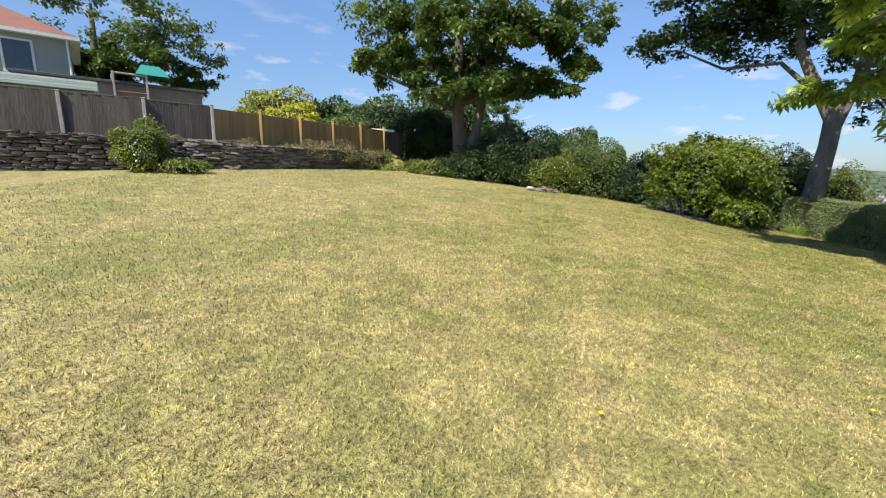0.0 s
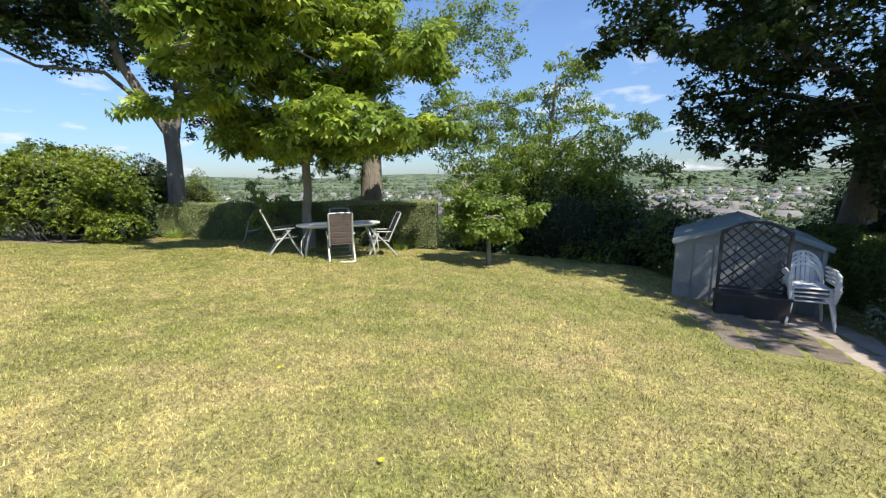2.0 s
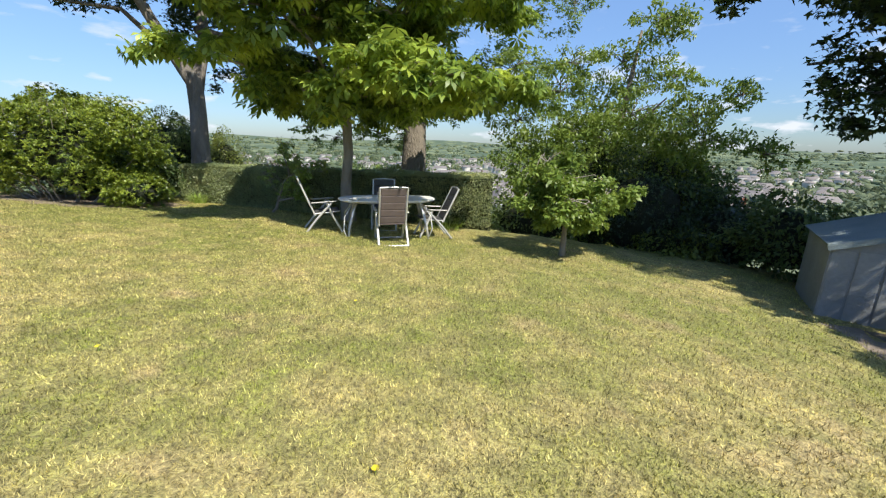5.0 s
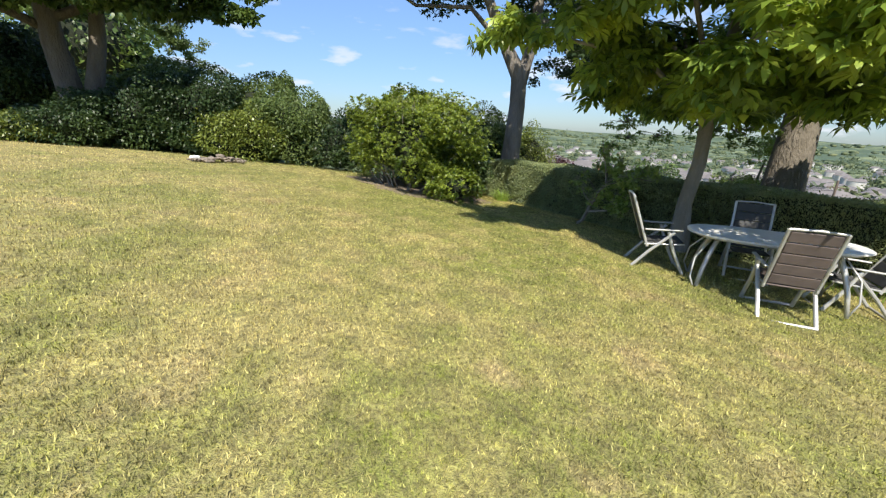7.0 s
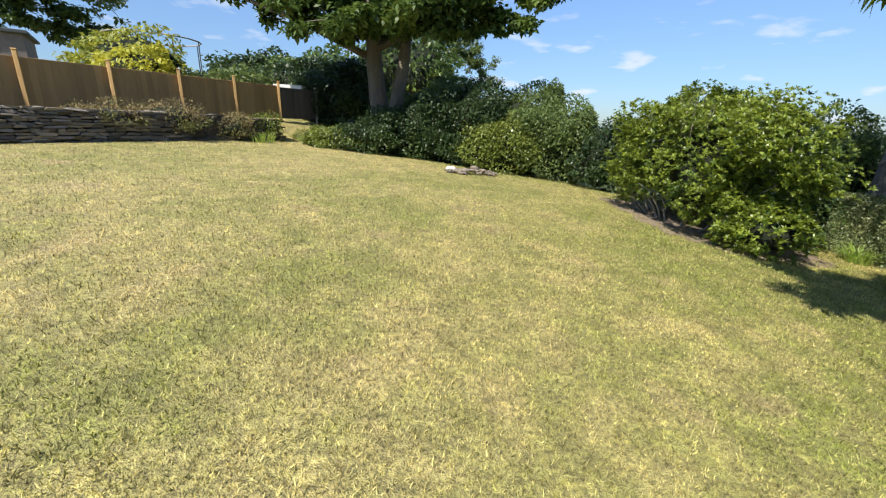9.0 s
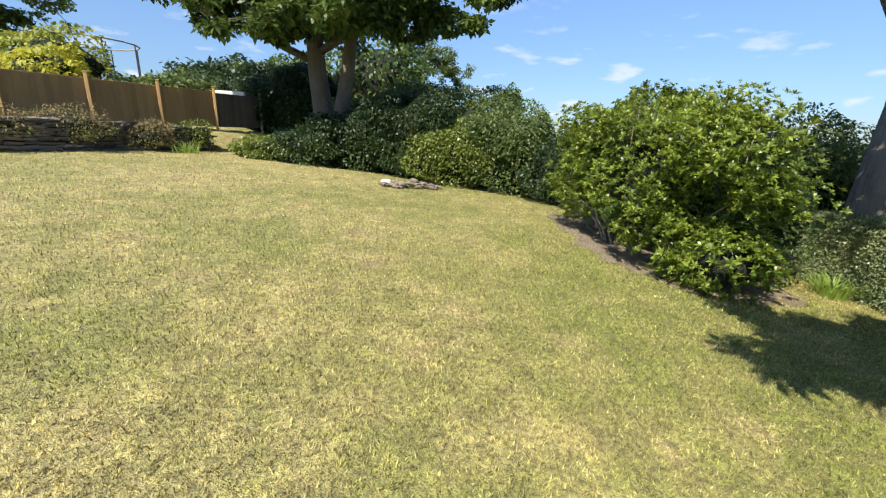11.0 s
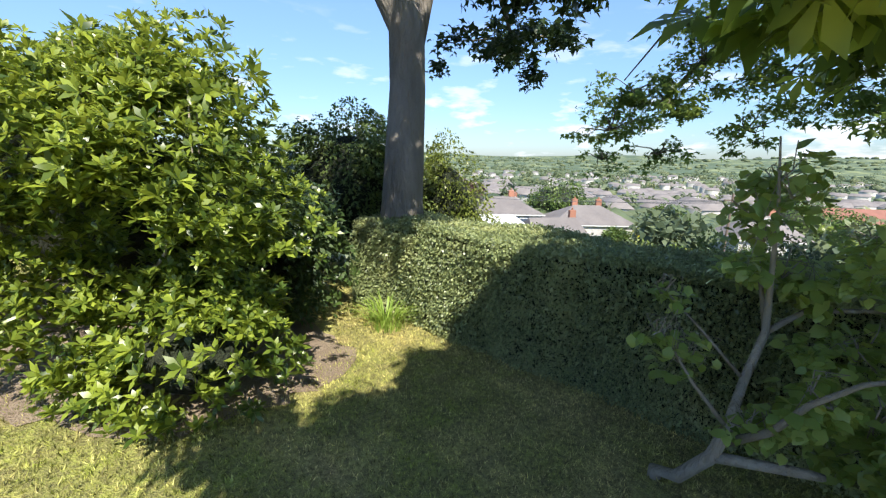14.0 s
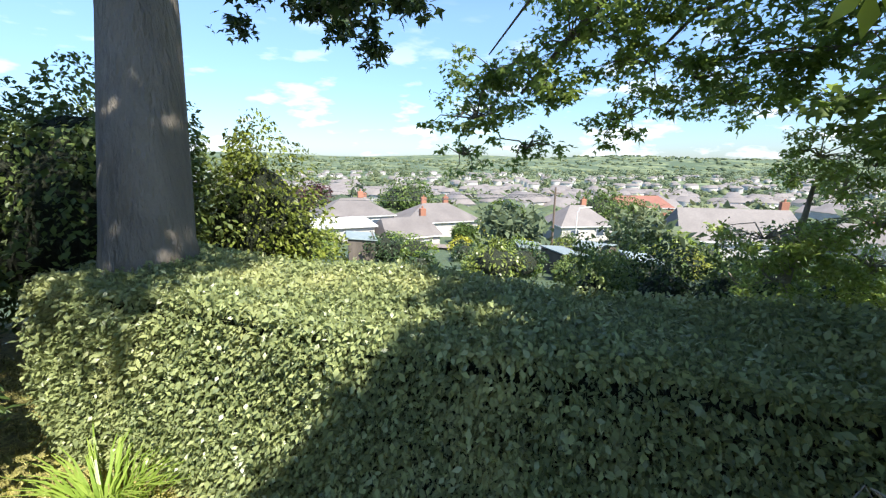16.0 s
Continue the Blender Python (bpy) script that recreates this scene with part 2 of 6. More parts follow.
M_GOLDGREEN = leafy("gold_green_leaf", (0.16, 0.20, 0.03), (0.42, 0.42, 0.05), (0.10, 0.14, 0.03), gloss=0.5, through=0.3, scale=1.5)
M_PALELEAF = leafy("silvery_leaf", (0.26, 0.31, 0.22), (0.42, 0.46, 0.36), gloss=0.6, through=0.25)
M_GOLD = leafy("golden_leaf", (0.36, 0.38, 0.04), (0.50, 0.48, 0.06), gloss=0.5, through=0.35)
M_PURPLE = leafy("copper_leaf", (0.06, 0.028, 0.030), (0.10, 0.045, 0.04), gloss=0.5, through=0.25)
# the blue-grey in these greens stands in for distance haze
M_HAZELEAF = leafy("hazy_far_leaf", (0.055, 0.085, 0.045), (0.12, 0.155, 0.075), (0.20, 0.22, 0.10), gloss=0.7, through=0.2, scale=0.02)
M_IRIS = leafy("strap_leaf", (0.22, 0.34, 0.06), (0.34, 0.44, 0.10), gloss=0.4, through=0.4)
# near-black green: the shade between leaves, put into the core's colour
M_SHADECORE = surface("shaded_inner_foliage", (0.018, 0.027, 0.011), (0.032, 0.040, 0.018), 6, 30, 0.95, 1.0, dist=0.05)
M_FENCE = surface("brown_fence_boards", (0.42, 0.27, 0.115), (0.33, 0.20, 0.085), 2, 30, 0.85, 0.4, stretch=(1, 1, 0.15))
M_POST = surface("fresh_pine_post", (0.62, 0.38, 0.15), (0.50, 0.29, 0.11), 4, 40, 0.75, 0.3, stretch=(1, 1, 0.2))
M_GFENCE = surface("weathered_boards", (0.085, 0.072, 0.062), (0.15, 0.125, 0.105), 2, 25, 0.9, 0.5, stretch=(1, 1, 0.15))
M_GPOST = surface("concrete_post", (0.44, 0.41, 0.36), (0.30, 0.28, 0.25), 4, 50, 0.9, 0.4)
M_STONE = surface("slate_stone", (0.17, 0.145, 0.125), (0.27, 0.235, 0.20), 5, 35, 0.85, 0.7, per_object=0.5)
M_STONEDARK = surface("dark_wall_backing", (0.05, 0.043, 0.037), (0.08, 0.07, 0.06), 6, 30, 0.95, 0.8)
M_STONEPALE = surface("pale_stone", (0.30, 0.25, 0.195), (0.20, 0.16, 0.125), 8, 50, 0.9, 0.6, per_object=0.35)
M_ALU = surface("chair_frame", (0.62, 0.61, 0.58), (0.50, 0.49, 0.47), 6, 60, 0.42, 0.1, metal=0.35)
M_SLING = surface("brown_padded_sling", (0.15, 0.115, 0.10), (0.105, 0.080, 0.072), 8, 180, 0.85, 0.3, dist=0.003)
M_SLING2 = surface("dark_mesh_sling", (0.055, 0.055, 0.055), (0.085, 0.085, 0.085), 8, 180, 0.8, 0.3, dist=0.003)
M_TABLE = surface("pale_table_top", (0.74, 0.72, 0.67), (0.62, 0.61, 0.57), 3, 60, 0.38, 0.05)
M_PLASTIC = surface("white_plastic", (0.72, 0.72, 0.71), (0.60, 0.60, 0.58), 4, 50, 0.45, 0.1)
M_SHED = surface("grey_shed_wall", (0.33, 0.34, 0.34), (0.24, 0.25, 0.25), 2, 20, 0.9, 0.4)
M_SHEDROOF = surface("shed_roof_felt", (0.23, 0.28, 0.29), (0.17, 0.21, 0.22), 2, 60, 0.85, 0.4)
M_BLACK = surface("black_trellis", (0.025, 0.024, 0.026), (0.045, 0.043, 0.045), 6, 60, 0.6, 0.2)
M_PAVE = surface("paving", (0.50, 0.43, 0.37), (0.34, 0.28, 0.235), 3, 45, 0.9, 0.5)
M_PAVEOLD = surface("mossy_paving", (0.34, 0.28, 0.22), (0.20, 0.16, 0.12), 5, 60, 0.95, 0.9, dist=0.02)
M_RENDER_ = surface("white_render", (0.58, 0.555, 0.52), (0.44, 0.42, 0.395), 0.3, 4, 0.9, 0.1, per_object=0.12)
M_PEBBLE = surface("greenish_render", (0.34, 0.35, 0.30), (0.29, 0.30, 0.26), 0.6, 30, 0.95, 0.3)
M_SLATE = surface("slate_roof", (0.15, 0.135, 0.13), (0.21, 0.19, 0.18), 0.4, 5, 0.8, 0.3, per_object=0.2)
M_REDROOF = surface("red_tile_roof", (0.30, 0.13, 0.095), (0.22, 0.10, 0.075), 0.6, 8, 0.85, 0.4)
M_BRICK = surface("chimney_brick", (0.38, 0.17, 0.11), (0.30, 0.14, 0.09), 3, 20, 0.9, 0.3)
M_GLASS = surface("dark_window", (0.05, 0.07, 0.10), (0.08, 0.10, 0.14), 2, 8, 0.12, 0.0)
M_TRIM = surface("white_trim", (0.75, 0.75, 0.73), (0.65, 0.65, 0.63), 2, 20, 0.6, 0.1)
M_TEAL = surface("teal_canvas", (0.03, 0.30, 0.25), (0.02, 0.24, 0.20), 3, 20, 0.7, 0.1)
M_MINT = surface("mint_paint", (0.42, 0.58, 0.50), (0.36, 0.50, 0.44), 3, 20, 0.7, 0.1)
M_MESH = surface("netting", (0.05, 0.06, 0.07), (0.09, 0.10, 0.11), 3, 30, 0.8, 0.1)
M_WOODGREY = surface("grey_decking", (0.22, 0.19, 0.17), (0.15, 0.13, 0.12), 3, 30, 0.9, 0.3)
M_PETAL = surface("dandelion_yellow", (0.85, 0.72, 0.02), (0.75, 0.58, 0.02), 30, 90, 0.7, 0.1)
M_ORANGE = leafy("orange_leaf", (0.42, 0.20, 0.03), (0.50, 0.30, 0.05), through=0.3)
M_ROAD = surface("worn_tarmac", (0.26, 0.21, 0.19), (0.32, 0.27, 0.24), 0.8, 8, 0.9, 0.2)
M_POLE = surface("timber_pole", (0.16, 0.12, 0.09), (0.12, 0.09, 0.07), 2, 20, 0.9, 0.2)

# ---- ground ----


def lawn_z(x, y):
    x = np.clip(x, -7.0, 14.0)
    y = np.clip(y, -5.0, 22.0)
    return -0.035 - 0.03997 * x + 0.0818 * y - 0.001714 * x * x - 0.001922 * x * y - 0.002087 * y * y


WALL = [(-15.5, 6.2), (-10.6, 10.0), (-8.2, 11.6), (-6.6, 12.9), (-5.6, 14.5), (-4.5, 16.6), (-3.6, 18.4), (-2.6, 20.2)]


def behind_wall(x, y):
    """Metres behind the line of the stone wall (minus: on the lawn's side)."""
    d = np.full(np.shape(x), 1e9)
    for (x0, y0), (x1, y1) in ((WALL[0], WALL[3]), (WALL[3], WALL[-1])):
        ln = math.hypot(x1 - x0, y1 - y0)
        nx, ny = -(y1 - y0) / ln, (x1 - x0) / ln
        d = np.minimum(d, (x - x0) * nx + (y - y0) * ny)
    return d


def height(x, y):
    x, y = np.asarray(x, float), np.asarray(y, float)
    z = lawn_z(x, y)
    b = behind_wall(x, y)
    up = np.clip((b - 0.15) / 1.3, 0, 1)
    z = z * (1 - up) + (1.82 + np.clip(b - 1.4, 0, 40) * 0.028 - 0.02 * np.clip(y - 18, 0, 30)) * up
    u = np.hypot(np.clip(x - 12.4, 0, None), np.clip(-y - 6.5, 0, None) * 0.9)
    u = np.maximum(u, np.clip(0.75 * (y - 23) + 0.45 * (x - 0), 0, None) * (up < 0.5))
    drop = np.interp(u, [0, 3, 12, 30, 50, 75, 120, 250, 500, 1100, 1700, 2400, 3200, 4200],
                     [0, -1.1, -3.6, -7.4, -10.3, -12.6, -17, -27, -37, -41, -34, -20, -7, 10])
    roll = np.clip((u - 900) / 1500, 0, 1)
    hills = 30 * np.sin(x * 0.0021 + 1.0) * np.sin(y * 0.0017 + 2.0) + 7 * np.sin(x * 0.006 + y * 0.004)
    return z * np.clip(1 - u / 60, 0, 1) + drop + roll * hills


def gz(x, y):
    return float(height(x, y))


def link(name, me, material, parent=None, label=""):
    ob = new(name, me)
    if material is not None and not me.materials:
        me.materials.append(material)
    if parent is not None:
        ob.parent = parent
    if label:
        ob["label"] = label
    return ob


def mesh_from(name, v, faces):
    """A mesh from an array of corners and an array of faces (all of one size)."""
    me = bpy.data.meshes.new(name)
    v = np.asarray(v, np.float32)
    faces = np.asarray(faces, np.int32)
    n, k = faces.shape
    me.vertices.add(len(v))
    me.vertices.foreach_set("co", v.ravel())
    me.loops.add(n * k)
    me.loops.foreach_set("vertex_index", faces.ravel())
    me.polygons.add(n)
    me.polygons.foreach_set("loop_start", np.arange(0, n * k, k, dtype=np.int32))
    me.update(calc_edges=True)
    me.validate()
    return me


def ground_sheet():
    radii = np.concatenate([np.arange(0, 34, 0.5), 34 * (4700 / 34) ** (np.arange(1, 90) / 89.0)])
    ang = np.linspace(0, 2 * np.pi, 361)[:-1]
    rr, aa = np.meshgrid(radii[1:], ang, indexing="ij")
    x, y = 4 + rr * np.cos(aa), 7 + rr * np.sin(aa)
    v = np.column_stack([x.ravel(), y.ravel(), height(x, y).ravel()])
    v = np.vstack([[4, 7, gz(4, 7)], v])
    n = len(ang)
    faces = []
    i, j = np.meshgrid(np.arange(len(radii) - 2), np.arange(n), indexing="ij")
    a = 1 + i * n + j
    b = 1 + i * n + (j + 1) % n
    faces = np.stack([a, a + n, b + n, b], -1).reshape(-1, 4)
    fan = [(0, 1 + k, 1 + (k + 1) % n) for k in range(n)]
    me = bpy.data.meshes.new("ground")
    me.from_pydata(v.tolist(), [], fan + faces.tolist())
    me.update()
    me.polygons.foreach_set("use_smooth", [True] * len(me.polygons))
    return tagged(link("ground", me, M_LAWN), "sloping lawn of short, sun-dried grass running down to a green valley", "ground", kind="structure")


ground_sheet()

# ---- helpers for things ----


def thing(name, at, turn=0.0, label="", category="", group="", kind="", z=None):
    ob = new(name)
    ob.empty_display_size = 0.1
    ob.matrix_basis = pose(at[0], at[1], gz(*at[:2]) if z is None else z, 0, 0, turn)
    return tagged(ob, label, category, group, kind)


def part(name, bm, material, parent, label="", smooth=False):
    me = bpy.data.meshes.new(name)
    bm.to_mesh(me)
    bm.free()
    if smooth:
        me.polygons.foreach_set("use_smooth", [True] * len(me.polygons))
    return link(name, me, material, parent, label)


def add_box(bm, size, at, rot=(0, 0, 0), bevel=0.0):
    m = Matrix.LocRotScale(at, Euler([radians(a) for a in rot]), size)
    g = bmesh.ops.create_cube(bm, size=1.0, matrix=m)
    if bevel:
        es = {e for v in g["verts"] for e in v.link_edges}
        bmesh.ops.bevel(bm, geom=list(es), offset=bevel, segments=1, affect="EDGES")


def box(size, at, rot=(0, 0, 0), bevel=0.0):
    bm = bmesh.new()
    add_box(bm, size, at, rot, bevel)
    return bm


def add_tube(bm, pts, radii, sides=8, cap=True):
    pts = [Vector(p) for p in pts]
    if not hasattr(radii, "__len__"):
        radii = [radii] * len(pts)
    rings = []
    side = None
    for i, p in enumerate(pts):
        d = (pts[min(i + 1, len(pts) - 1)] - pts[max(i - 1, 0)]).normalized()
        if side is None:
            side = d.cross(Vector((0.13, 0.21, 1)) if abs(d.z) < 0.95 else Vector((1, 0.1, 0))).normalized()
        side = (side - d * side.dot(d)).normalized()
        up = d.cross(side)
        rings.append([bm.verts.new(p + (side * math.cos(a) + up * math.sin(a)) * radii[i]) for a in [k * 2 * math.pi / sides for k in range(sides)]])
    for a, b in zip(rings, rings[1:]):
        for k in range(sides):
            bm.faces.new((a[k], a[(k + 1) % sides], b[(k + 1) % sides], b[k]))
    if cap:
        bm.faces.new(rings[0][::-1])
        bm.faces.new(rings[-1])


def tube(pts, radii, sides=8):
    bm = bmesh.new()
    add_tube(bm, pts, radii, sides)
    return bm


def bend(a, b, sag, n=6, wob=0.0, rng=None):
    """A bowed line from a to b; sag lifts its middle."""
    a, b = np.array(a, float), np.array(b, float)
    out = []
    for t in np.linspace(0, 1, n):
        p = a + (b - a) * t + np.array([0, 0, sag]) * 4 * t * (1 - t)
        if wob and 0 < t < 1:
            p = p + rng.normal(0, wob, 3)
        out.append(tuple(p))
    return out


# leaf outlines: corners (x across, y along the leaf, z lift) and faces
OVAL = (np.array([(0, 0, 0), (-0.22, 0.37, 0.05), (0.22, 0.37, 0.05), (-0.15, 0.75, -0.01), (0.15, 0.75, 0.03), (0, 1, -0.08)]),
        [(0, 2, 1), (1, 2, 4), (1, 4, 3), (3, 4, 5)])
RHOMB = (np.array([(0, 0, 0), (-0.27, 0.45, 0.05), (0.27, 0.45, 0.05), (0, 1, -0.06)]), [(0, 2, 1), (1, 2, 3)])
MAPLE = (np.array([(0, 0, 0), (-0.52, 0.42, -0.06), (-0.17, 0.52, 0.03), (0, 1.05, -0.08), (0.17, 0.52, 0.03), (0.52, 0.42, -0.06)]),
         [(0, 2, 1), (0, 3, 2), (0, 4, 3), (0, 5, 4)])
ROUND = (OVAL[0] * np.array((1.65, 1.0, 1.4)), OVAL[1])


def palm_leaf():
    v, f = [], []
    for a in (-78, -38, 0, 38, 78):
        s, c = math.sin(radians(a)), math.cos(radians(a))
        ln = 1.0 - 0.0035 * abs(a)
        for x, y, z in ((0, 0.03, 0), (-0.17, 0.64, 0.04), (0.17, 0.64, 0.04), (0, 1, -0.12)):
            v.append((x * ln * c + y * ln * s, y * ln * c - x * ln * s, z - 0.10 * y))
        b = len(v) - 4
        f += [(b, b + 2, b + 1), (b + 1, b + 2, b + 3)]
    return np.array(v), f


PALM = palm_leaf()


def rosette():
    """A whorl of seven narrow leaves, tilted up."""
    v, f = [], []
    for k in range(8):
        a = k * 2.4
        s, c = math.sin(a), math.cos(a)
        up = 0.25 + 0.10 * k
        ln = 1.0 - 0.05 * k
        b = len(v)
        for x, y, z in ((0, 0.02, 0), (-0.16, 0.55, 0.05), (0.16, 0.55, 0.05), (0, 1.0, -0.06)):
            yy, zz = y * math.cos(up) - z * math.sin(up), y * math.sin(up) + z * math.cos(up)
            v.append((x * c + yy * ln * s, yy * ln * c - x * s, zz * ln))
        f += [(b, b + 2, b + 1), (b + 1, b + 2, b + 3)]
    return np.array(v), f


ROSETTE = rosette()


def leaves(name, pts, size, shape, material, parent, rng, tilt=0.55, spread=0.3, out=None, label=""):
    """One mesh of many leaves at pts. tilt: how far they lean from level; out: directions in which they point."""
    tv, tf = shape
    n = len(pts)
    yaw = rng.uniform(0, 2 * np.pi, n)
    if out is not None:
        yaw = np.arctan2(out[:, 1], out[:, 0]) - np.pi / 2 + rng.normal(0, 0.7, n)
    pitch = rng.normal(-0.35, tilt, n)
    roll = rng.normal(0, tilt, n)
    s = size * np.clip(rng.normal(1, spread, n), 0.45, 1.7)
    cy, sy, cp, sp, cr, sr = np.cos(yaw), np.sin(yaw), np.cos(pitch), np.sin(pitch), np.cos(roll), np.sin(roll)
    rz = np.zeros((n, 3, 3)); rz[:, 0, 0] = cy; rz[:, 0, 1] = -sy; rz[:, 1, 0] = sy; rz[:, 1, 1] = cy; rz[:, 2, 2] = 1
    rx = np.zeros((n, 3, 3)); rx[:, 0, 0] = 1; rx[:, 1, 1] = cp; rx[:, 1, 2] = -sp; rx[:, 2, 1] = sp; rx[:, 2, 2] = cp
    ry = np.zeros((n, 3, 3)); ry[:, 0, 0] = cr; ry[:, 0, 2] = sr; ry[:, 1, 1] = 1; ry[:, 2, 0] = -sr; ry[:, 2, 2] = cr
    r = rz @ rx @ ry
    v = np.einsum("nij,mj->nmi", r, tv) * s[:, None, None] + np.asarray(pts)[:, None, :]
    f = (np.array(tf)[None] + (np.arange(n) * len(tv))[:, None, None]).reshape(-1, 3)
    return link(name, mesh_from(name, v.reshape(-1, 3), f), material, parent, label)


def cloud(rng, centre, radii, n, power=2.6, bottom=-1.0):
    """Points in an ellipsoid, most near its skin; bottom cuts it off below."""
    d = rng.normal(size=(n * 2, 3))
    d /= np.linalg.norm(d, axis=1)[:, None]
    d = d[d[:, 2] > bottom][:n]
    u = rng.uniform(0, 1, len(d)) ** (1 / power)
    lump = 1 + 0.13 * np.sin(d[:, 0] * 5 + centre[0]) + 0.12 * np.sin(d[:, 1] * 6 + centre[1] * 2) + 0.1 * np.sin(d[:, 2] * 7 + d[:, 0] * 4)
    return np.array(centre) + d * np.array(radii) * (u * lump)[:, None]


def tree(name, at, trunk, limbs, clumps, leaf, size, material, bark, label, seed, per=60.0, tilt=0.5, category="tree", forks=(), twigs=1.0):
    """trunk: points and radii, from the foot. limbs: lines with radii. clumps: centre, radii."""
    rng = np.random.default_rng(seed)
    x0, y0 = at
    z0 = gz(x0, y0)
    root = thing(name, at, 0, label, category)
    origin = np.array([x0, y0, z0])

    def loc(p):
        return tuple(np.array(p, float) - origin)
    pts = [loc(p[:3]) for p in trunk]
    bm = bmesh.new()
    first = pts[0]
    flare = [(first[0], first[1], first[2] - 0.25), (first[0], first[1], first[2] + 0.05), *pts[1:]]
    rad = [trunk[0][3] * 1.5, trunk[0][3] * 1.25, *[p[3] for p in trunk[1:]]]
    add_tube(bm, flare, rad, 14)
    for fk in forks:
        add_tube(bm, [loc(p[:3]) for p in fk], [p[3] for p in fk], 10)
    part("trunk", bm, bark, root, smooth=True)
    for ln in limbs:
        part("limb", tube([loc(p[:3]) for p in ln], [p[3] for p in ln], 7), bark, root, smooth=True)
    allp, twig = [], bmesh.new()
    for c, r in clumps:
        n = int(per * r[0] * r[1] / size ** 2 * (0.22 if c[2] > 7.6 else 1.0))
        # a clump is many small tufts with gaps between
        k = max(6, int(7 * (r[0] * r[1]) / (size * 5)) + 5)
        tufts = cloud(rng, loc(c), r, k, 2.2)
        for t in tufts:
            m = max(6, n // k)
            tr = 0.20 * (r[0] * r[1] * r[2]) ** (1 / 3) + size * 0.9
            allp.append(cloud(rng, t, (tr, tr, tr * rng.uniform(0.45, 0.8)), m, 2.0))
        for t in tufts[:: max(1, k // 7)]:
            add_tube(twig, bend(loc(c), tuple(t), 0.1, 4, 0.04, rng), [size * twigs * f for f in (0.16, 0.13, 0.08, 0.04)], 4, cap=False)
    tagged(part("twig_growth", twig, bark, root), kind="stuff")
    leaves("crown", np.concatenate(allp), size, leaf, material, root, rng, tilt)
    return root


def bush(name, at, radii, leaf, size, material, label, seed, n=6000, lift=0.5, category="shrub", core=0.8, bottom=-0.75, lumps=9, tilt=0.6, turn=0.0, boxy=0.0):
    """A shrub: a solid inner mass, its shade put into a dark colour, and a skin of leaves in lumps."""
    rng = np.random.default_rng(seed)
    root = thing(name, at, turn, label, category)
    rx, ry, rz = radii
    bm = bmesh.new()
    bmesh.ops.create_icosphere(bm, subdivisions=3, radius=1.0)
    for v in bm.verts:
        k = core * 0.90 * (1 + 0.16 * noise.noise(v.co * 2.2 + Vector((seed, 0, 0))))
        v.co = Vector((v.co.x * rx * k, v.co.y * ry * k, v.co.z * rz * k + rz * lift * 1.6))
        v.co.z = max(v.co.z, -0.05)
    part("inner_growth", bm, M_SHADECORE, root, smooth=True)
    c = np.array([0, 0, rz * lift * 1.6])
    skin = n // 5 if boxy else n // 2
    pts = [cloud(rng, c, (rx, ry, rz), skin, 9.0, bottom)]
    heads = cloud(rng, c, (rx * 0.86, ry * 0.86, rz * 0.86), lumps, 20.0, -0.5)
    for h in heads:
        s = rng.uniform(0.24, 0.40)
        rs3 = (rx * s, ry * s, rz * s)
        if boxy:
            s = rng.uniform(0.10, 0.24)
            rs3 = (s, s, s * 1.15)
        pts.append(cloud(rng, h, rs3, (n - skin) // lumps, 5.0))
    pts = np.concatenate(pts)
    if boxy:
        for k in range(26):
            a = rng.uniform(0, 2 * np.pi)
            ex, ey = rx * 0.95 * math.cos(a), ry * 0.95 * math.sin(a)
            part("stem", tube(bend((ex * 0.45, ey * 0.45, 0.0), (ex, ey, rng.uniform(0.4, 1.1)), 0.12, 5, 0.05, rng), [0.022, 0.018, 0.014, 0.010, 0.006], 5), M_BARK_PALE, root)
        # bare lower stems: thin the leaves towards the ground, in drifts
        thin = np.clip((pts[:, 2] - 0.15) / (rz * 1.05), 0.16, 1) + 0.28 * (np.sin(pts[:, 1] * 2.7) > 0.2)
        pts = pts[rng.random(len(pts)) < thin]
        q = (pts - c) / np.array(radii)
        nrm = np.linalg.norm(q, axis=1) / np.maximum((np.abs(q) ** 3.5).sum(1) ** (1 / 3.5), 1e-6)
        pts = c + q * (1 + boxy * (nrm - 1))[:, None] * np.array(radii)
        # drawn in towards the foot, with loose shoots along the top
        pts[:, :2] *= (0.80 + 0.25 * np.clip(pts[:, 2] / rz, 0, 1))[:, None]
        tips = []
        for k in range(60):
            a, q = rng.uniform(0, 2 * np.pi), rng.random() ** 0.5 * 0.9
            x, y = rx * q * math.cos(a), ry * q * math.sin(a)
            z = rz * 1.78 * (1 - 0.22 * q ** 3) - 0.1
            h = rng.uniform(0.16, 0.34)
            part("stem", tube([(x, y, z - 0.25), (x * 1.02, y * 1.02, z + h)], [0.008, 0.004], 4), M_BARK_PALE, root)
            tips += [(x * 1.02, y * 1.02, z + h * u) for u in (0.5, 0.75, 1.0)]
        pts = np.vstack([pts, tips])
    pts = pts[pts[:, 2] > 0.03]
    leaves("foliage", pts, size, leaf, material, root, rng, tilt, out=pts - c)
    return root


# ---- stone wall and fence ----


